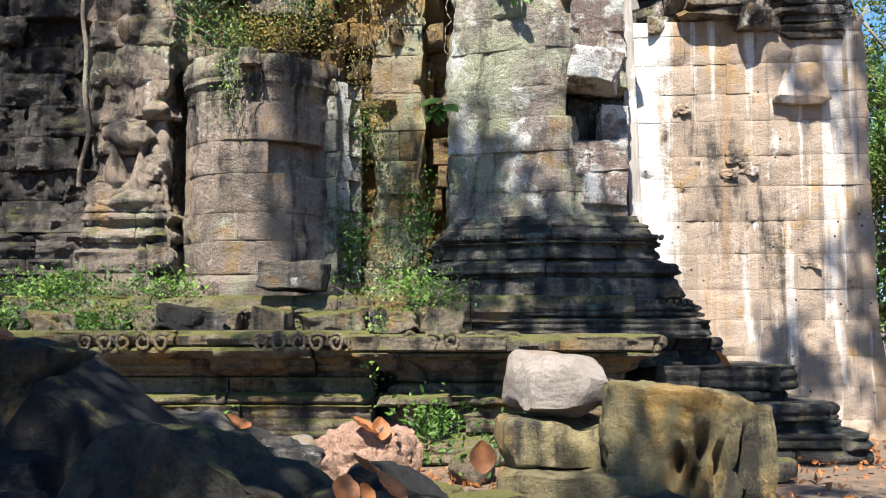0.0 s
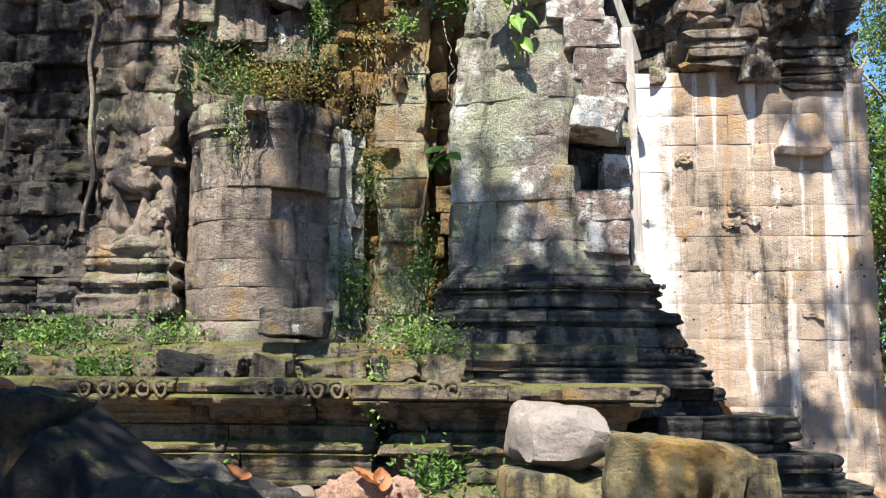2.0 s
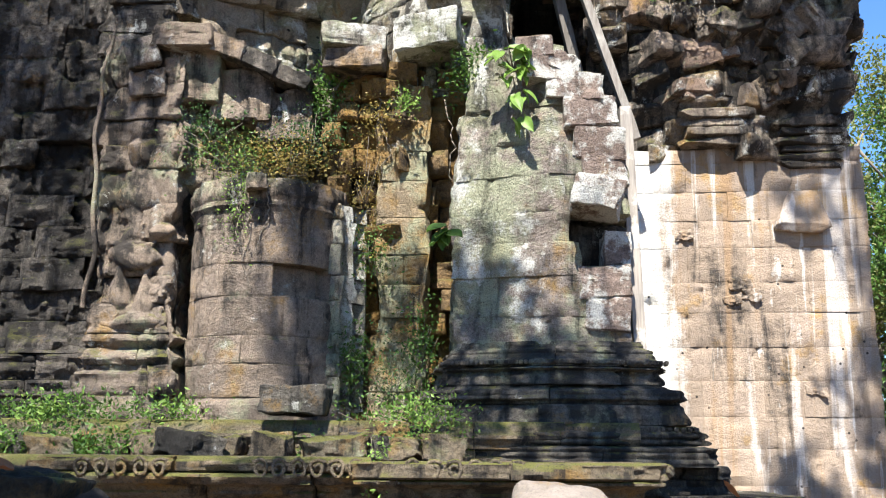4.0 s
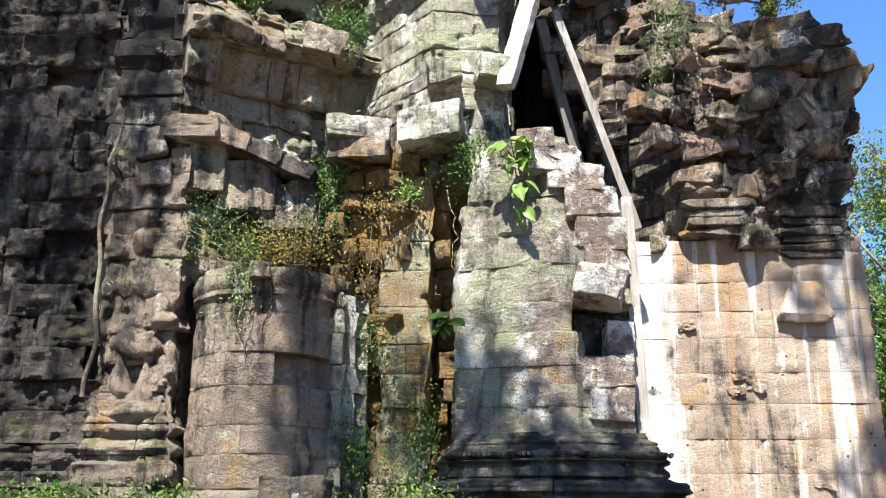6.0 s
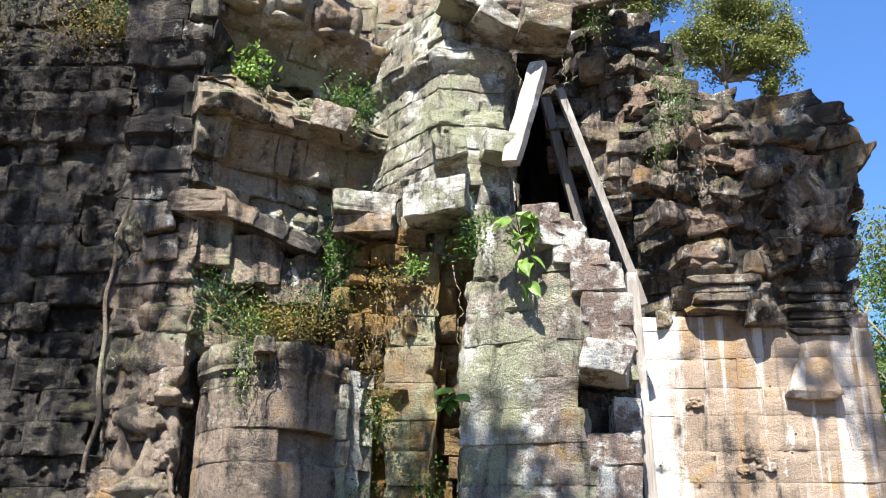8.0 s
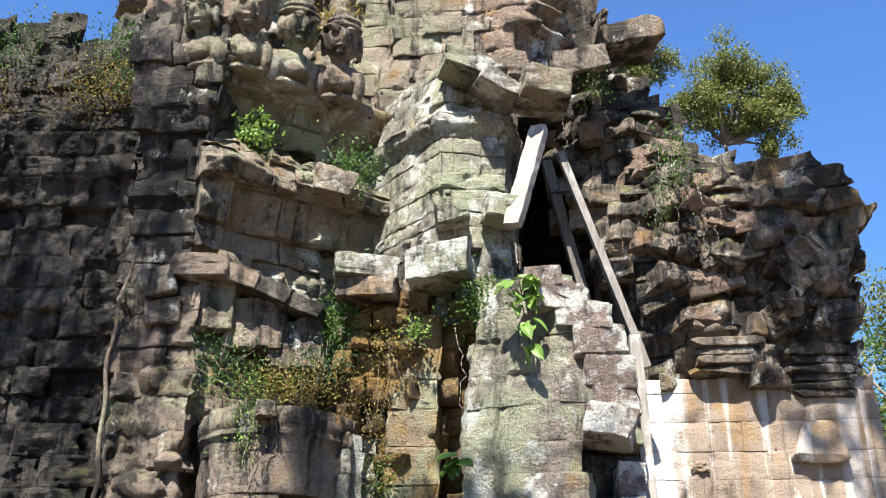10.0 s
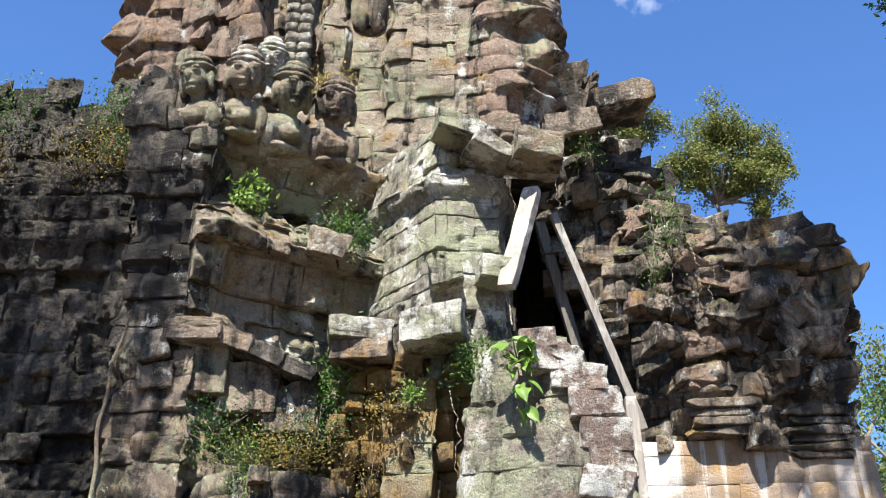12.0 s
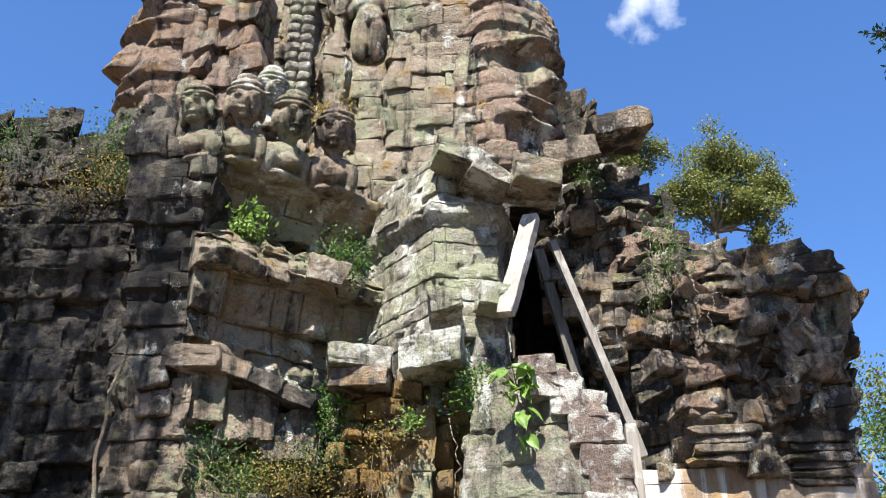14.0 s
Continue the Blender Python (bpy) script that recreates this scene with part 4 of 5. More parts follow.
rock("hollow_stone", (1.85, 13.80, 4.28), (1.15, 0.6, 0.62), DIM, "dark recessed stone in the hollow of the pier", (0, 0, 4), "block", seed=431, rough=0.05, scale=4.0, cuts=13, hewn=0.06, power=20)
rng = np.random.RandomState(5)
for i in range(110):                                  # ragged blocks of the overhanging vault
    x = rng.uniform(2.9, 5.35)
    z = 6.75 + 0.31 * rng.randint(0, 8) + (0.31 * rng.randint(0, 6) if x < 3.5 else 0)
    z = min(z, 9.5 - 0.42 * (x - 3.9) if x > 3.5 else 11.2)
    y = 15.1 - (x - 2.5) * 0.15 - corbel_off(x - 0.9, z)
    rock("vault_block", (x, y, z), (rng.uniform(0.28, 0.75), 0.7, rng.uniform(0.18, 0.36)), (CORBEL, BODY, CORBEL, RUDDY)[i % 4], "ragged block set in the ruined vault", (rng.uniform(-20, 20), rng.uniform(-26, 26) if i % 4 else rng.uniform(40, 70), rng.uniform(-35, 35)), "block", "ragged vault blocks", seed=100 + i, power=20, rough=0.04, scale=4.0, cuts=11, hewn=0.22)

# moulded capital of the sunlit pier
def moulding(name, a, b, z, heights, deep, material, label, seed):
    rngm = np.random.RandomState(seed)
    ob = tagged(new(name), label, "moulding")
    ob.location = (a[0], a[1], z)
    d = Vector((b[0] - a[0], b[1] - a[1], 0))
    n = Vector((d.y, -d.x, 0)).normalized()
    zz = 0.0
    for i, h in enumerate(heights):
        me = rock_mesh("band", (d.length, 0.5, h * 0.98), material, seed=seed + i, power=9, rough=0.018, scale=5)
        o = part("band", me, ob)
        c = d / 2 - n * (0.2 - deep[i])
        o.matrix_basis = Matrix.Translation((c.x, c.y, zz + h / 2)) @ pose(0, 0, 0, 0, rngm.uniform(-1, 1), math.degrees(math.atan2(d.y, d.x)))
        zz += h
    return ob


moulding("capital_moulding", (4.72, 14.45), (5.8, 14.32), 5.62, (0.1, 0.13, 0.1, 0.14, 0.12, 0.16), (0.03, 0.08, 0.06, 0.13, 0.11, 0.17), CORBEL, "stepped capital moulding at the top of the pier", 61)
moulding("capital_moulding", (3.35, 14.4), (4.5, 14.25), 5.95, (0.12, 0.14, 0.12, 0.16), (0.0, 0.05, 0.03, 0.08), CORBEL, "broken length of carved capital moulding", 64)
moulding("base_moulding", (6.0, 14.15), (7.2, 14.0), 2.35, (0.12, 0.1, 0.14, 0.12), (0.3, 0.22, 0.28, 0.2), BASE, "moulded band at the corner of the pier", 67)
rock("wall_ledge", (5.08, 14.42, 4.98), (0.62, 0.34, 0.62), TAN, "worn flaring stone bracket standing proud on the pier", (0, 3, -6), "ledge", seed=31, power=9, rough=0.03, taper=0.75, cuts=17, facets=3)

# ---- foreground rocks ----
rock("boulder", (0.86, 8.0, 1.07), (0.74, 0.6, 0.50), BOULDER, "pale grey boulder balanced on a mossy block", (0, 4, 10), seed=3, power=5, rough=0.05, taper=0.2, dents=(((-0.4, 0, -0.25), 0.25, 0.1), ((-0.3, -0.2, 0.25), 0.2, 0.08)))
rock("boulder", (0.84, 8.02, 0.66), (0.86, 0.7, 0.40), MOSSY, "yellow mossy block under the pale boulder", (0, 0, 5), seed=4, power=8, rough=0.03, dents=(((0.22, -0.2, 0.25), 0.22, 0.16),))
rock("boulder", (0.95, 7.75, 0.24), (1.1, 0.9, 0.5), MOSSY, "broad mossy block lying in the leaves", (0, 0, -6), seed=14, power=7, rough=0.05)
rock("boulder", (1.78, 7.72, 0.53), (1.2, 0.9, 1.1), MOSSY, "large carved block, its relief worn and mossy", (0, 3, -12), seed=5, rough=0.05, scale=4.0, cuts=31, hewn=0.1, power=12,
     dents=(((-0.08, -0.45, -0.05), (0.08, 0.3, 0.36), 0.42), ((0.10, -0.45, -0.2), (0.07, 0.3, 0.24), 0.40), ((0.17, -0.45, 0.2), (0.08, 0.3, 0.2), 0.40), ((0.32, -0.45, -0.08), (0.07, 0.3, 0.34), 0.42), ((0.47, -0.45, 0.12), (0.06, 0.3, 0.24), 0.36), ((0.5, -0.4, -0.28), (0.07, 0.3, 0.15), 0.24), ((-0.02, -0.45, 0.42), (0.2, 0.3, 0.05), 0.05), ((0.6, 0, 0.55), (0.2, 0.6, 0.22), 0.16)))
rock("boulder", (1.42, 7.35, 0.14), (0.5, 0.4, 0.45), BASE, "small dark stone at the foot of the carved block", (0, 0, 12), seed=45, rough=0.04, cuts=13, hewn=0.15, power=12)
rock("boulder", (-0.74, 8.5, 0.32), (1.05, 0.9, 0.80), LATERITE, "pitted pink laterite block in sun", (0, 2, 8), seed=6, power=6, rough=0.08, scale=5.0, cuts=31, facets=16)
# the darkest of these rocks carry their shade in the material colour
rock("boulder", (-1.74, 5.2, 0.93), (0.66, 0.60, 0.50), SHADED_ROCK, "dark angular slab tilted to one side, its tone deepened for shade", (10, 37, -6), seed=7, power=20, rough=0.012, scale=3.0, cuts=17, hewn=0.10)
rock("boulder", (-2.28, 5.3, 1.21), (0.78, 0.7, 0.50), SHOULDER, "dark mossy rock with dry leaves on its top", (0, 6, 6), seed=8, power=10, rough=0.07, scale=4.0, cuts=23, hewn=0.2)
rock("boulder", (-2.3, 5.1, 0.42), (1.3, 0.9, 1.0), SHADED_ROCK, "dark rock under another, deep shade put into its colour", (0, -6, 0), seed=28, power=6, rough=0.05)
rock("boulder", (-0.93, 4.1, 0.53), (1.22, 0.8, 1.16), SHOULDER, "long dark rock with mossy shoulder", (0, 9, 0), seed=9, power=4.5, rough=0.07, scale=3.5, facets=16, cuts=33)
rock("boulder", (-1.75, 3.9, 0.32), (0.9, 0.8, 1.15), SHADED_ROCK, "dark rock with deep shade put into its colour", (0, -6, 0), seed=16, power=6, rough=0.05)
rock("boulder", (-1.42, 6.4, 0.42), (1.05, 0.7, 0.98), BASE, "grey rock half in shade behind the slab", (0, 20, 0), seed=17, power=8, rough=0.07, scale=4.0, cuts=21, hewn=0.2)
rock("boulder", (-1.2, 7.5, 0.32), (0.5, 0.5, 0.85), BOULDER, "small grey stone between the rocks", (0, 8, 0), seed=18, power=6, rough=0.05)
rock("boulder", (-1.75, 7.4, 0.42), (0.45, 0.5, 0.95), LATERITE, "small pinkish stone between the rocks", (0, 8, 30), seed=29, power=6, rough=0.05)
rock("boulder", (-0.32, 5.2, 0.33), (0.66, 0.6, 1.0), SHADED_ROCK, "dark rock under the dry leaves, its tone deepened for shade", (0, 10, 20), seed=19, power=7, rough=0.05, facets=14)
rock("boulder", (0.2, 4.9, 0.30), (0.7, 0.6, 0.86), SHADED_ROCK, "dark wedge of stone, its tone deepened for shade", (0, 16, -10), seed=20, power=8, rough=0.04, facets=14)
rock("boulder", (-0.16, 3.9, 0.43), (0.85, 0.6, 0.92), SHADED_ROCK, "flat dark stone holding fallen leaves, its tone deepened for shade", (0, 6, 0), seed=21, power=7, rough=0.04, facets=14)
for i, (x, y, s) in enumerate(((-0.15, 7.9, 0.4), (0.25, 7.3, 0.45), (2.75, 9.2, 0.3), (-2.6, 8.2, 0.6), (-1.9, 8.7, 0.5), (3.4, 10.6, 0.25), (0.3, 10.4, 0.35), (0.5, 6.6, 0.4))):
    rock("boulder", (x, y, s * 0.35), (s * 1.5, s, s), LEDGE, "small fallen stone on the ground", (0, 0, i * 40), "rock", "small stones", seed=200 + i, power=5, rough=0.05, cuts=8)


for i in range(12):                                     # broken mossy stones along the platform
    x = -5.4 + 0.5 * i + 0.15 * math.sin(i * 5.0)
    rock("platform_stone", (x, 12.05 + 0.18 * math.sin(i * 2.3), 1.6), (0.55 + 0.2 * math.sin(i * 1.7), 0.4, 0.26 + 0.06 * math.sin(i * 3.1)), (LEDGE, BASE, LEDGE, LEDGE)[i % 4], "broken mossy stone lying on the platform edge", (4 * math.sin(i), 9 * math.sin(i * 2.9), 20 * math.sin(i * 4.1)),
         "stone", "broken stones on the platform", seed=240 + i, rough=0.05, scale=4.0, cuts=11, hewn=0.22, power=12)


# ---- dry leaves ----
def dry_leaf(size, seed, curl=0.5):
    rngl = np.random.RandomState(seed)
    n, m = 10, 6
    v = []
    for i in range(n + 1):
        t = i / n
        w = 0.42 * math.sin(math.pi * min(0.98, t + 0.02)) ** 0.7
        for k in range(m + 1):
            s = k / m * 2 - 1
            v.append((size * (s * w), size * (t - 0.5), size * (curl * s * s * w * 0.9 + curl * 0.8 * (t - 0.5) ** 2 + 0.02 * rngl.randn())))
    f = [(i * (m + 1) + k, i * (m + 1) + k + 1, (i + 1) * (m + 1) + k + 1, (i + 1) * (m + 1) + k) for i in range(n) for k in range(m)]
    return meshed("dry_leaf", v, f, DRY)


for i, (x, y, z, s, rx, ry, rz) in enumerate(((-0.19, 3.66, 0.945, 0.15, 40, 5, 60), (-0.35, 3.7, 0.93, 0.13, 55, 20, 20), (0.165, 4.45, 0.96, 0.14, 80, 0, 10), (-0.27, 3.62, 0.93, 0.10, 20, 50, 0), (-0.62, 8.15, 0.74, 0.24, 30, 0, 80), (-0.5, 8.2, 0.72, 0.2, 60, 10, 30),
                                           (-0.36, 4.75, 0.88, 0.17, 30, 20, 70), (-1.25, 6.3, 0.93, 0.2, 20, 20, 30), (-2.2, 4.95, 1.47, 0.2, 10, 10, 40), (-2.1, 4.85, 1.47, 0.17, 20, -10, 100), (4.85, 11.2, 0.12, 0.35, 40, 0, 70), (3.3, 12.3, 1.15, 0.25, 50, 10, 80))):
    ob = new("dry_leaf", dry_leaf(s, i))
    ob.matrix_world = pose(x, y, z, rx, ry, rz)
    tagged(ob, "large curled orange-brown dry leaf on a stone", "leaf", "fallen leaves")


def scatter(rngs, n, boxes):
    out = []
    for _ in range(n):
        x0, x1, y0, y1, z0, z1 = boxes[rngs.randint(len(boxes))]
        out.append((rngs.uniform(x0, x1), rngs.uniform(y0, y1), rngs.uniform(z0, z1)))
    return np.array(out)


v, f = leaf_cloud(4200, (1, 1, 1), 0.045, 8, long=1.8, shape=lambda r, n: scatter(r, n, [(2.4, 7.5, 6.5, 13.0, 0.03, 0.07), (4.5, 8.0, 9.5, 14.0, 0.03, 0.07), (-1, 3, 6.5, 9, 0.03, 0.06), (-3, 2, 9, 11.3, 0.03, 0.06), (-7, 8, -5, 6.5, 0.03, 0.07), (-7, 8, -5, 6.5, 0.03, 0.07), (-8, -3, 5, 11, 0.03, 0.07)]))
tagged(new("leaf_litter", meshed("leaf_litter", v, f, DRY, False)), "scattered small brown fallen leaves on the earth", "leaf litter", "", "stuff")

# ---- plants on the ruin ----
def tuft(name, at, spread, n, size, material, label, seed, **kw):
    return plant(name, at, spread, n, size, material, label, seed, **kw)


W = "small green weed growing from the stones"
rngp = np.random.RandomState(21)
for i in range(26):                                    # weeds along the platform
    x = rngp.uniform(-5.6, -3.0) if i < 17 else rngp.uniform(-3.0, 0.2)
    y = rngp.uniform(11.8, 12.9)
    z = 1.6 if y < 12.45 else 2.02
    tuft("weed", (x, y, z), (0.45, 0.3, 0.26), 260 if i < 17 else 90, 0.03, LEAF if i % 3 else FRESH, W, i + 1)
for i, (x, y, z, sx, sz, n, size, mat, lab) in enumerate((
    (-2.9, 13.4, 5.5, 0.8, 0.35, 420, 0.03, LEAF, "tangled green creeper on the round column"),
    (-2.2, 13.35, 5.4, 0.85, 0.4, 800, 0.03, FERN, "dry ochre fern hanging over the column top"),
    (-1.9, 13.7, 5.85, 0.6, 0.4, 320, 0.032, DEEP, "dark green bush on the column top"),
    (-2.75, 13.1, 4.85, 0.25, 0.8, 260, 0.03, FRESH, "yellow-green creeper hanging down the column"),
    (-3.3, 13.6, 5.9, 0.5, 0.4, 200, 0.035, DEEP, "dark bush in the corner of the wall"),
    (-1.75, 14.0, 6.6, 0.4, 0.5, 300, 0.05, LEAF, "green shrub on the broken wall"),
    (-1.2, 14.15, 5.3, 0.5, 0.8, 330, 0.026, FERN, "rust-coloured fern on the rubble"),
    (-1.1, 14.15, 4.4, 0.35, 0.5, 200, 0.026, FERN, "dry ferns in the recess"),
    (-0.95, 13.9, 6.2, 0.4, 0.4, 300, 0.03, FERN, "ochre moss and fern on the pilaster top"),
    (-1.3, 13.9, 2.75, 0.35, 0.6, 320, 0.045, LEAF, "green weed at the foot of the column"),
    (-0.75, 13.8, 2.5, 0.35, 0.6, 260, 0.03, DEEP, "dark moss hanging on the pilaster foot"),
    (-0.35, 13.8, 3.0, 0.3, 0.7, 300, 0.04, LEAF, "fern beside the slim pilaster"),
    (0.35, 13.7, 6.75, 0.5, 0.5, 420, 0.05, LEAF, "green clump on the pier top"),
    (-0.62, 13.7, 6.35, 0.22, 0.22, 90, 0.05, FRESH, "small fresh plant on the pilaster"),
    (-1.0, 13.8, 4.2, 0.3, 0.5, 200, 0.035, LEAF, "green fern in the recess"),
    (-3.3, 14.5, 10.0, 0.35, 0.4, 160, 0.07, FRESH, "bright green plant on the ledge"),
    (-1.7, 14.5, 9.35, 0.6, 0.5, 420, 0.045, LEAF, "grassy tuft on the ruined slope"),
    (-2.3, 15.6, 13.0, 0.6, 0.3, 350, 0.05, FERN, "dry yellow grass behind the busts"),
    (3.2, 13.5, 9.0, 0.4, 0.7, 280, 0.04, LEAF, "green creeper hanging from the vault"),
    (2.95, 13.6, 8.3, 0.2, 0.5, 130, 0.03, LEAF, "thin creeper on the vault"),
    (2.1, 14.0, 10.6, 0.3, 0.4, 160, 0.035, LEAF, "weeds under the overhanging block"),
    (-4.6, 14.3, 11.2, 0.3, 0.4, 160, 0.04, FERN, "dry tuft on the corner pilaster"),
    (-0.15, 12.2, 1.95, 0.5, 0.35, 260, 0.04, FRESH, "bright weeds on the platform step"),
    (-0.75, 11.5, 1.35, 0.2, 0.5, 160, 0.035, FRESH, "weeds growing in the joint of the platform"),
    (-0.1, 9.2, 0.65, 0.35, 0.3, 220, 0.05, LEAF, "small fern at the foot of the platform"),
    (0.75, 9.4, 0.5, 0.5, 0.3, 260, 0.045, DEEP, "dark weeds behind the boulders"),
    (-1.9, 9.0, 0.6, 0.15, 0.3, 40, 0.035, FRESH, "thin young plant between the rocks"))):
    tuft("plant", (x, y, z), (sx, 0.3, sz), int(n * 1.9), size * 0.66, mat, lab, 50 + i, stems=9)
for i in range(11):                                    # growth on the top of the left wall
    x = rngp.uniform(-8.8, -5.2)
    z = rngp.uniform(10.4, 12.6)
    tuft("wall_shrub", (x, 14.95, z), (0.8, 0.4, 0.5), 380, 0.028, (LEAF, FERN, DEEP, FERN)[i % 4], "mixed green and dry growth on the dark wall", 90 + i, stems=8)


def broad_plant(name, at, leaves, size, material, label, droop, seed, wide=0.1, tall_=0.1):
    """A plant with a few large separate leaves on stalks."""
    rngb = np.random.RandomState(seed)
    ob = new(name)
    ob.location = at
    tagged(ob, label, "plant")
    for i in range(leaves):
        a = rngb.uniform(0, 2 * math.pi)
        s = size * rngb.uniform(0.55, 1.15)
        v = []
        for t in np.linspace(0, 1, 9):
            w = 0.30 * math.sin(math.pi * (0.04 + 0.94 * t)) ** 0.8
            for k in (-1, -0.5, 0, 0.5, 1):
                v.append((k * w * s, t * s, s * (0.12 * abs(k) - 0.5 * t * t * droop)))
        f = [(r * 5 + k, r * 5 + k + 1, (r + 1) * 5 + k + 1, (r + 1) * 5 + k) for r in range(8) for k in range(4)]
        spot = pose(rngb.uniform(-1, 1) * wide, -0.05 - 0.2 * rngb.rand() * wide, rngb.uniform(-1, 1) * tall_, rngb.uniform(-75, -5), rngb.uniform(-35, 35), 180 + rngb.uniform(-85, 85))
        sv, sf = [], []
        rod(sv, sf, (0, 0.2, 0), spot.translation, 0.012, 0.008)
        stalk = part("stalk", meshed("stalk", sv, sf, BARK), ob)
        part("leaf", meshed("leaf", v, f, material), stalk).matrix_basis = spot
    return ob


broad_plant("broad_leaf_plant", (0.04, 13.25, 4.38), 7, 0.32, LEAF, "dark green plant with broad glossy leaves in the joint", 0.4, 3, 0.12, 0.1)
broad_plant("broad_leaf_plant", (0.88, 13.02, 6.62), 22, 0.27, FRESH, "bright yellow-green plant with large leaves in sun", 0.7, 4, 0.24, 0.26)
broad_plant("broad_leaf_plant", (0.92, 12.98, 6.15), 12, 0.24, FRESH, "drooping bright leaves over the pier top", 1.2, 5, 0.1, 0.3)


# ---- trees ----
def tree(name, foot, top, clumps, leaves, size, material, label, seed, thick=0.25, fork=0.5, limbs=0.3):
    """A tree: tapered trunk, a limb to every clump of leaves, and an uneven open crown."""
    rngt = np.random.RandomState(seed)
    ob = new(name)
    ob.location = foot
    tagged(ob, label, "tree")
    o = np.array(foot)
    v, f = [], []
    steps = 7
    pts = [np.array((0.25 * rngt.randn() * (i > 0), 0.25 * rngt.randn() * (i > 0), 0)) + (np.array(top) - o) * i / steps for i in range(steps + 1)]
    for i in range(steps):
        rod(v, f, pts[i], pts[i + 1], thick * (1 - 0.75 * i / steps), thick * (1 - 0.75 * (i + 1) / steps), 9)
    part("trunk", meshed("trunk", v, f, BARK), ob)
    lv, lf, lm = [], [], 0
    wv, wf = [], []
    for x, y, z, r in clumps:
        c = np.array((x, y, z)) - o
        start = pts[int(np.clip(round(steps * fork + steps * (1 - fork) * rngt.rand()), 3, steps))]
        mid = (start + c) / 2 + rngt.randn(3) * 0.2 * r
        rod(wv, wf, start, mid, thick * limbs, thick * limbs * 0.6)
        rod(wv, wf, mid, c, thick * limbs * 0.6, thick * limbs * 0.2)
        n = int(leaves * r ** 1.3)
        subs = c + rngt.randn(14, 3) * np.array((0.5, 0.5, 0.4)) * r
        for q in subs[:8]:
            rod(wv, wf, c, q, thick * limbs * 0.2, 0.006)
        a, b = leaf_cloud(n, (1, 1, 1), size, rngt.randint(9999), long=2.0, droop=0.3, shape=lambda r2, k: subs[r2.randint(14, size=k)] + r2.randn(k, 3) * 0.22 * r)
        lf.append(b + lm)
        lm += len(a)
        lv.append(a)
    limb = part("branching", meshed("branching", wv, wf, BARK), ob)
    tagged(part("crown", meshed("crown", np.vstack(lv), np.vstack(lf), material, False), limb), "open crown of small leaves")
    return ob


tree("tree", (6.6, 22.0, 0), (6.8, 22.0, 14.2), [(6.0, 22, 15.5, 0.65), (6.6, 22, 16.0, 0.65), (7.2, 22, 16.15, 0.6), (7.7, 22, 15.6, 0.6), (6.2, 22, 14.9, 0.55), (7.8, 21.8, 14.7, 0.5), (7.1, 22, 15.1, 0.65), (8.1, 22, 15.2, 0.35), (5.6, 22, 15.3, 0.45), (7.6, 22, 14.1, 0.3), (6.9, 22, 14.6, 0.4)], 6500, 0.04, OLIVE, "broad-crowned tree behind the gate", 4, 0.2, 0.95)
tree("tree", (5.2, 24.5, 0), (5.2, 24.5, 18.4), [(4.5, 24.5, 18.6, 0.6), (5.1, 24.5, 18.8, 0.6), (5.5, 24.5, 18.2, 0.55), (4.9, 24.5, 17.9, 0.6)], 6000, 0.042, OLIVE, "tree top rising behind the vault", 6, 0.2, 0.95)
rngw = np.random.RandomState(77)
for i in range(9):                                      # the wood to the right
    x, y = 11.5 + rngw.uniform(0, 7), 24 + rngw.uniform(0, 12)
    h = rngw.uniform(9, 15) * y / 30
    cl = [(x + rngw.uniform(-2.2, 2.2), y + rngw.uniform(-1.5, 1.5), h * rngw.uniform(0.15, 1.0), rngw.uniform(0.9, 1.6)) for _ in range(13)]
    tree("tree", (x, y, 0), (x, y, h * 0.8), cl, 800, 0.075, (LEAF, OLIVE, LEAF)[i % 3], "leafy tree of the wood beside the gate", 300 + i, 0.22)


def shade(tx, ty, tz, reach, r):
    """Where a clump must be to shade a place."""
    p = Vector((tx, ty, tz)) + SUN * reach
    return (p.x, p.y, p.z, r)


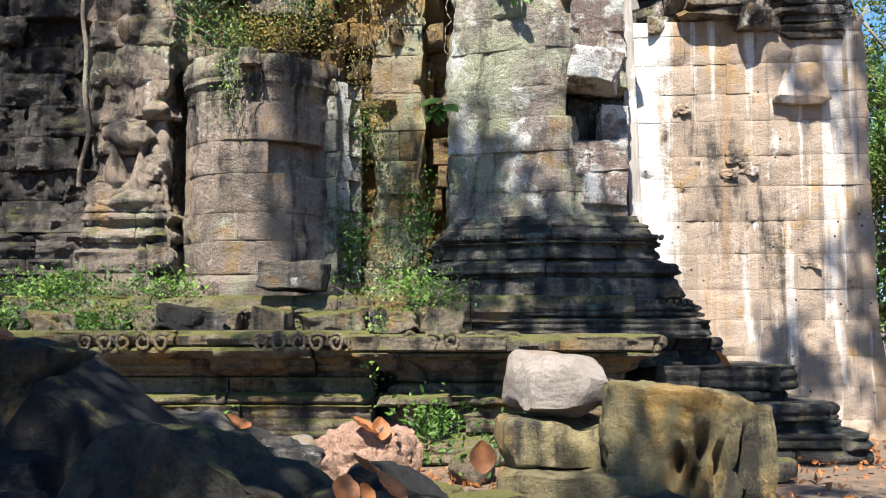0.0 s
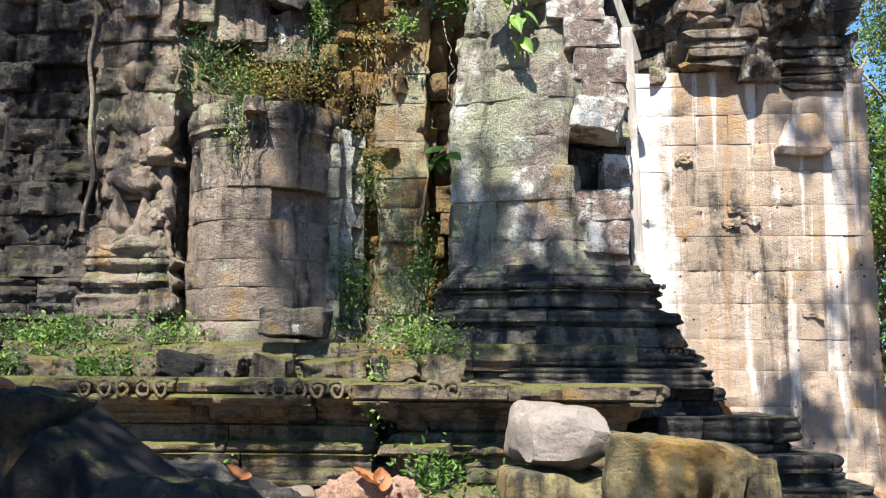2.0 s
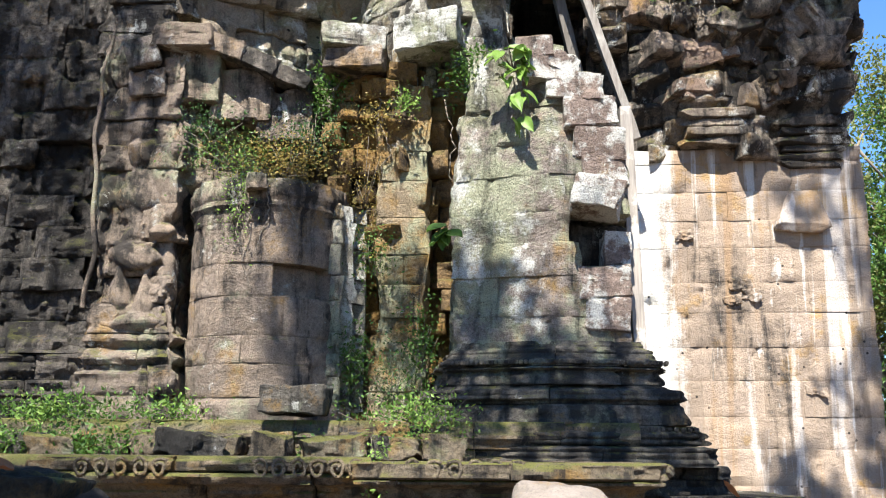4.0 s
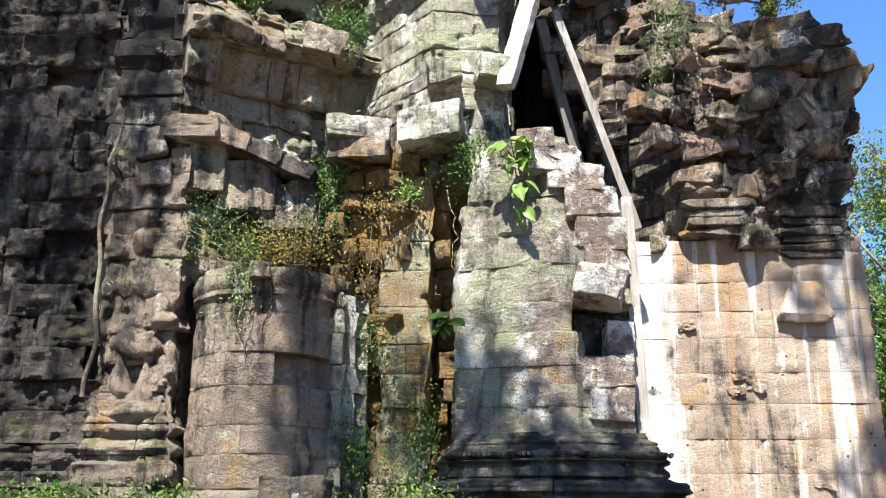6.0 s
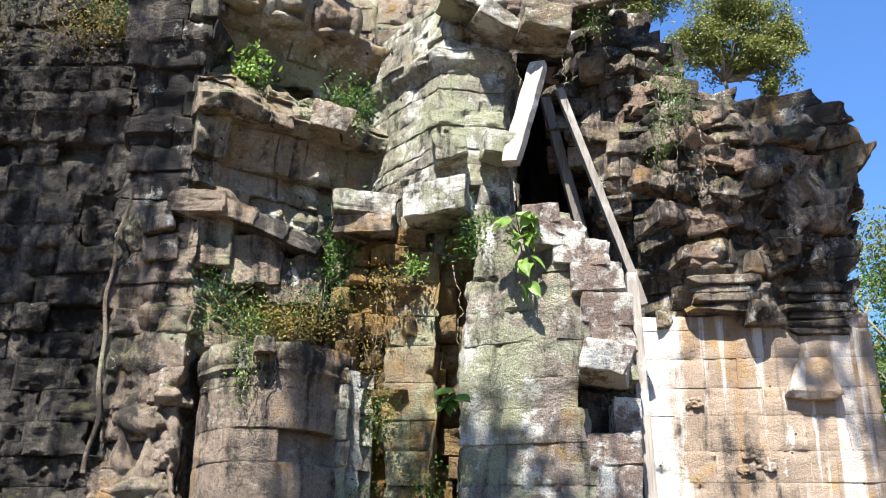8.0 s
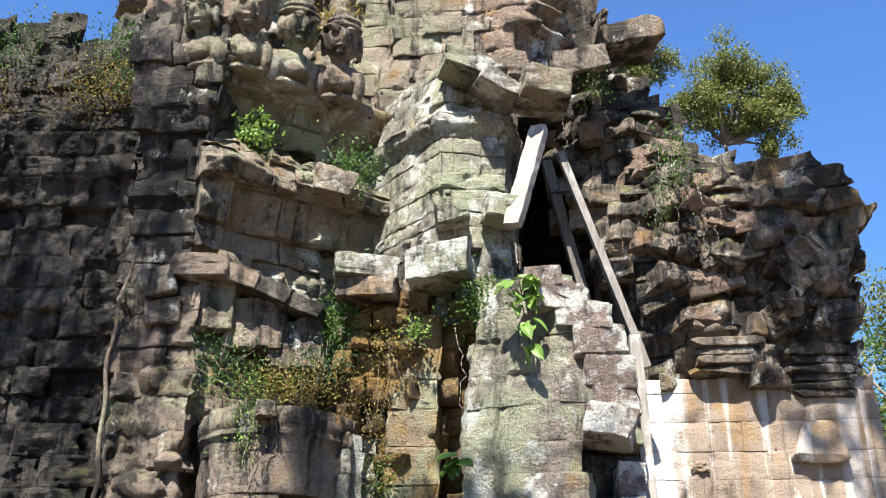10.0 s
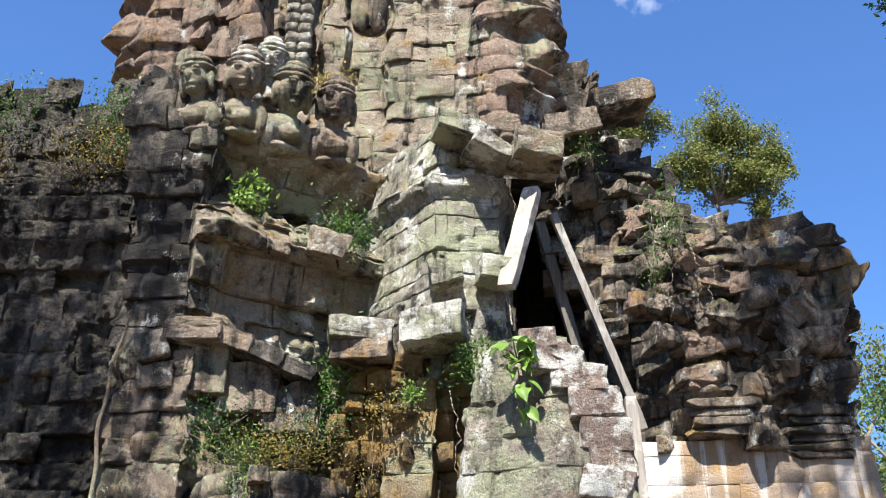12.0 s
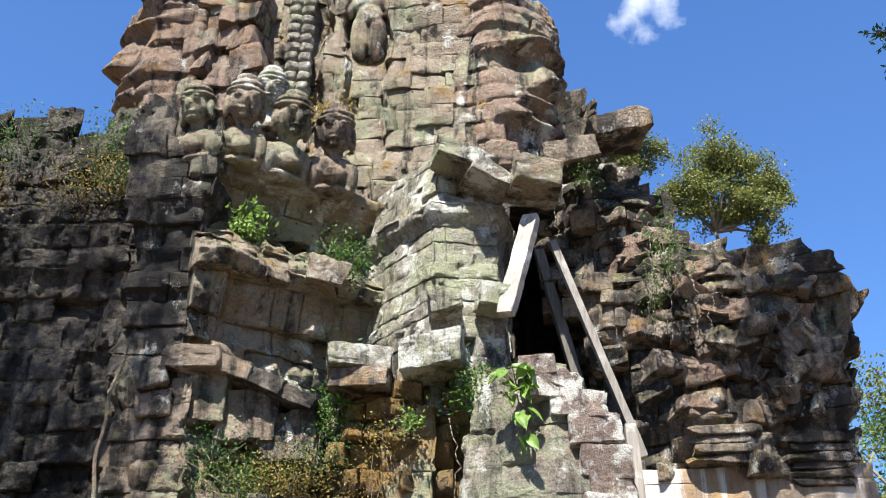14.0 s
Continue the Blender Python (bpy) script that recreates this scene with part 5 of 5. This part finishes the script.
# tall trees to the left, outside the view, whose crowns dapple the gate
left = [shade(-9.6 + 1.2 * i, 15.3, 5.8 + 1.2 * k, 14 + (i * 7 + k * 3) % 3, 0.95) for i in range(4) for k in range(4)]
left += [shade(x, y, z, 14.5, 0.55) for x, y, z in ((-4.4, 13.8, 6.2), (-4.4, 13.9, 7.0), (-4.6, 14.1, 8.2), (-4.6, 14.1, 9.2), (-4.7, 14.1, 10.2))]
tree("shade_tree", (-14.5, 8.0, 0), (-12.0, 9.5, 17.0), left, 230, 0.10, LEAF, "tall tree beside the gate that shades its wall", 401, 0.28, limbs=0.1)
low = [shade(x, y, z, d, r) for x, y, z, d, r in ((0.5, 12.9, 2.2, 13, 0.8), (1.5, 12.7, 2.3, 13.5, 0.8), (2.5, 12.8, 1.9, 13, 0.7), (-1.8, 11.3, 0.8, 13.5, 0.5), (3.4, 12.4, 0.9, 14, 0.7),
                                                  (-1.75, 13.4, 3.4, 14, 0.45), (5.8, 14.3, 1.2, 14, 0.55), (1.2, 12.9, 2.4, 13.6, 0.6), (2.1, 12.8, 2.4, 13.6, 0.6), (0.45, 13.3, 3.1, 14, 0.4), (0.4, 13.3, 3.9, 14.2, 0.38), (5.95, 14.3, 3.0, 14.5, 0.33), (5.95, 14.3, 5.2, 14.5, 0.3), (-1.75, 13.35, 4.3, 14.3, 0.38), (4.6, 14.4, 1.0, 14, 0.3), (-1.85, 13.3, 2.5, 14, 0.5), (4.3, 12.0, 0.5, 14, 0.7), (2.6, 9.5, 0.1, 12, 0.6), (3.4, 9.8, 0.1, 12.5, 0.7), (1.4, 7.3, 0.6, 11, 0.4), (1.5, 7.3, 0.3, 11.5, 0.35), (5.6, 13.7, 7.6, 14, 0.8), (5.0, 13.7, 8.2, 14.5, 0.6), (5.9, 14.0, 8.6, 14, 0.7), (4.8, 13.8, 7.0, 14, 0.5), (5.95, 14.3, 4.3, 14, 0.5), (-0.5, 14.2, 2.8, 14, 0.6), (5.0, 14.3, 5.0, 15, 0.25), (4.5, 13.7, 9.1, 14.4, 0.6), (4.6, 13.7, 8.3, 14.2, 0.5), (5.2, 13.7, 9.1, 14, 0.6), (4.9, 14.3, 0.8, 14, 0.5), (0.35, 13.4, 3.4, 14, 0.5), (1.6, 12.3, 1.9, 13.6, 0.55), (2.3, 12.5, 1.6, 13.3, 0.55), (0.6, 12.2, 1.7, 13.5, 0.5), (-1.8, 13.4, 3.0, 14.2, 0.42), (-1.85, 13.4, 3.8, 14, 0.42), (-1.9, 13.4, 4.6, 14.3, 0.4), (5.8, 14.3, 2.1, 14.3, 0.45))]
tree("shade_tree", (-12.5, 2.0, 0), (-9.5, 3.5, 17.5), low, 560, 0.085, LEAF, "tall tree that throws dappled shade on the platform", 402, 0.26, limbs=0.07)
front = [shade(x, y, z, d, r) for x, y, z, d, r in ((-1.9, 4.6, 1.0, 6.5, 0.6), (-0.9, 4.1, 1.0, 6.2, 0.55), (-2.4, 5.3, 1.0, 7.5, 0.6), (-1.3, 5.0, 0.9, 8.5, 0.6), (-2.5, 6.0, 1.3, 8, 0.6), (-2.2, 5.2, 1.2, 7, 0.7), (-1.4, 4.2, 0.9, 7.5, 0.7), (-0.6, 4.1, 0.9, 7, 0.6), (-2.8, 4.8, 1.0, 8, 0.8), (-1.6, 6.2, 0.8, 8, 0.5), (0.1, 4.3, 0.8, 8, 0.4))]
tree("shade_tree", (-6.0, -1.5, 0), (-3.5, 0.4, 7.5), front, 640, 0.08, LEAF, "smaller tree that shades the fallen rocks", 403, 0.28, limbs=0.12)
tree("twig_tree", (8.5, 6.0, 0), (7.2, 8.2, 9.4), [(4.86, 9.0, 9.25, 0.17), (4.9, 9.0, 8.75, 0.15), (6.0, 9.0, 8.6, 0.5), (7.2, 9.0, 9.6, 1.0), (6.6, 8.6, 10.2, 0.8)], 900, 0.04, DEEP, "tree whose thin leafy twigs hang into view", 404, 0.22)


# ---- worn carved scrolls on the edge of the platform ----
def scroll_mesh(seed):
    rngc = np.random.RandomState(seed)
    v, f = [], []
    n, m = 26, 6
    for i in range(n):
        a = i / (n - 1) * 2 * math.pi * 1.35 + 0.6
        r = (0.085 - 0.055 * i / (n - 1)) * (1 + 0.07 * math.sin(3 * a + seed))
        for k in range(m):
            t = 2 * math.pi * k / m
            w = 0.018 * (1 + 0.16 * rngc.randn())
            v.append(((r + w * math.cos(t)) * math.cos(a), -0.8 * w * math.sin(t), 1.05 * (r + w * math.cos(t)) * math.sin(a)))
    f = [(i * m + k, i * m + (k + 1) % m, (i + 1) * m + (k + 1) % m, (i + 1) * m + k) for i in range(n - 1) for k in range(m)]
    f += [tuple(reversed(range(m))), tuple((n - 1) * m + k for k in range(m))]
    return meshed("carved_scroll", v, f, LEDGE)


scrolls = [scroll_mesh(s) for s in range(4)]
edge = bpy.data.objects["platform_front"]
edge_2 = bpy.data.objects["platform_front_2"]
for i in range(17):
    x = (-3.9 + 0.21 * i) if i < 5 else (-1.98 + 0.205 * (i - 5) if i < 11 else -0.35 + 0.22 * (i - 11))
    on = edge if i < 11 else edge_2
    y = 11.75 + (x + 8.5) * (-0.2 / 7.72) - 0.365 if on is edge else 11.5 + (x + 0.62) * 0.037 - 0.365
    o = part("carved_scroll", scrolls[i % 4], on, "", (x, y, 1.37))
    o.scale = (-1.05 if i % 2 else 1.05, 0.9, 1.2)


# ---- bead rows carved along the mouldings ----
bead_mesh = rock_mesh("bead", (0.055, 0.05, 0.06), BASE, seed=2, power=3, rough=0.004, scale=20, cuts=2, facets=0)
pier_base = bpy.data.objects["pier_base"]
line = Line([(0.1, 14.4), (0.22, 13.4), (1.35, 12.98), (2.42, 13.1), (2.55, 14.6)])
for z in (2.66, 1.84):
    o_at = base_off(0, z) + 0.03
    for i in range(46):
        s = 1.1 + i * 0.052
        p = line.at(np.array([s]), [o_at])[0]
        part("bead", bead_mesh, pier_base, "", (p[0], p[1], z))
step = bpy.data.objects["platform_step"]
for i in range(60):
    x = -2.2 + i * 0.06
    part("bead", bead_mesh, step, "", (x, 12.50 - 0.14, 1.80))

# ---- eroded remains of the guardian figure on its pilaster ----
def guardian_mesh(material):
    """A standing figure worn almost to the wall, one plain shape."""
    bm = bmesh.new()
    for c, r in (((0.0, 0.05, 2.30), (0.26, 0.28, 0.30)), ((0.0, 0.08, 2.62), (0.18, 0.22, 0.22)), ((0, 0.1, 1.72), (0.40, 0.30, 0.42)), ((-0.04, 0.1, 1.22), (0.30, 0.28, 0.36)), ((-0.02, 0.1, 0.80), (0.42, 0.30, 0.30)), ((-0.20, 0.06, 0.34), (0.18, 0.26, 0.48)),
                 ((0.18, 0.08, 0.30), (0.17, 0.24, 0.46)), ((-0.46, 0.1, 1.66), (0.15, 0.22, 0.40)), ((-0.50, 0.04, 1.16), (0.13, 0.2, 0.34)), ((0.44, 0.1, 1.60), (0.14, 0.2, 0.42)), ((0.38, -0.02, 1.14), (0.22, 0.22, 0.12)), ((0.48, 0.1, 0.62), (0.10, 0.18, 0.60)), ((0, 0.1, -0.10), (0.58, 0.30, 0.16))):
        bmesh.ops.create_uvsphere(bm, u_segments=24, v_segments=16, radius=1.0, matrix=Matrix.Translation(c) @ Matrix.Diagonal((*r, 1)))
    v = np.array([x.co[:] for x in bm.verts])
    d = np.array([x.normal[:] for x in bm.verts])
    v = v + d * (0.10 * rough_at(v + 21, 3.4, 5))[:, None]
    v = v - d * (0.16 * np.clip(value(v * 3.3 + 70) - 0.62, 0, 1) * 2.2)[:, None]
    f = [[x.index for x in y.verts] for y in bm.faces]
    bm.free()
    return meshed("guardian_statue", v, f, material)


guardian = melted(new("guardian_statue", guardian_mesh(BODY)), 0.022)
guardian.matrix_world = pose(-4.28, 13.93, 3.35, 0, 0, -6)
tagged(guardian, "eroded standing stone guardian figure on its pilaster", "statue")

# ---- thin roots and creepers ----
def creeper(start, drop, seed, label):
    rngv = np.random.RandomState(seed)
    v, f = [], []
    p = np.array((0.0, 0.0, 0.0))
    n = 14
    for i in range(n):
        q = p + np.array((rngv.randn() * 0.035, rngv.randn() * 0.012, -drop / n))
        rod(v, f, p, q, 0.010 * (1 - 0.6 * i / n), 0.010 * (1 - 0.6 * (i + 1) / n), 5)
        p = q
    ob = new("creeper", meshed("creeper", v, f, BARK))
    ob.location = start
    return tagged(ob, label, "creeper", "thin roots on the stones")


for i, (x, y, z, drop) in enumerate(((-2.72, 13.14, 5.0, 1.5), (-2.6, 13.15, 5.0, 1.1), (-2.35, 13.15, 4.9, 0.8), (-2.1, 13.2, 4.9, 0.7), (3.3, 13.89, 9.2, 1.6), (3.55, 13.84, 8.8, 1.2), (3.15, 13.99, 9.6, 1.9), (3.9, 13.79, 8.5, 0.9), (1.75, 13.8, 10.5, 1.2), (1.1, 13.6, 6.6, 0.9), (-0.05, 13.75, 6.4, 1.4), (-1.0, 13.9, 6.5, 1.2))):
    creeper((x, y, z), drop, 700 + i, "thin dry root hanging down the old stones")


# ---- a pale root down the edge of the guardian pilaster, and broken patches on the sunlit pier ----
way = [(-4.74, 13.75, 7.61), (-4.87, 13.75, 6.73), (-4.92, 13.75, 5.97), (-4.88, 13.75, 5.15), (-4.82, 13.75, 4.20), (-4.92, 13.75, 3.43)]
rings = []
for i in range(61):                                     # one bent tube
    s = i / 60 * (len(way) - 1)
    k = min(int(s), len(way) - 2)
    a, q, u = way[k], way[k + 1], s - min(int(s), len(way) - 2)
    x, z = a[0] + (q[0] - a[0]) * u + 0.02 * math.sin(s * 5.0), a[2] + (q[2] - a[2]) * u
    r = 0.024 + 0.014 * i / 60
    rings += [(x + r * math.cos(t), 13.82 + r * math.sin(t), z) for t in np.linspace(0, 2 * math.pi, 8, endpoint=False)]
tube = [(i * 8 + k, (i + 1) * 8 + k, (i + 1) * 8 + (k + 1) % 8, i * 8 + (k + 1) % 8) for i in range(60) for k in range(8)]
tagged(new("pale_root", meshed("pale_root", rings, tube, BODY)), "pale grey root running down the edge of the pilaster", "root")
for i, (x, z, sx, sz) in enumerate(((4.15, 3.95, 0.34, 0.18), (4.32, 3.78, 0.26, 0.2), (3.42, 4.66, 0.22, 0.14), (5.1, 2.42, 0.3, 0.12), (4.05, 3.7, 0.2, 0.16))):
    rock("spalled_patch", (x, 14.72 - (x - 2.75) * 0.125, z), (sx, 0.2, sz), TAN, "rough broken patch standing on the pier face", (0, 12 * math.sin(i * 3), -7), "stone", "broken patches on the pier", seed=330 + i, rough=0.045, scale=7.0, cuts=13, hewn=0.3, power=10)

# ---- face stones of the walls, last ----
for entry in PIECES:
    lay_stones(*entry)
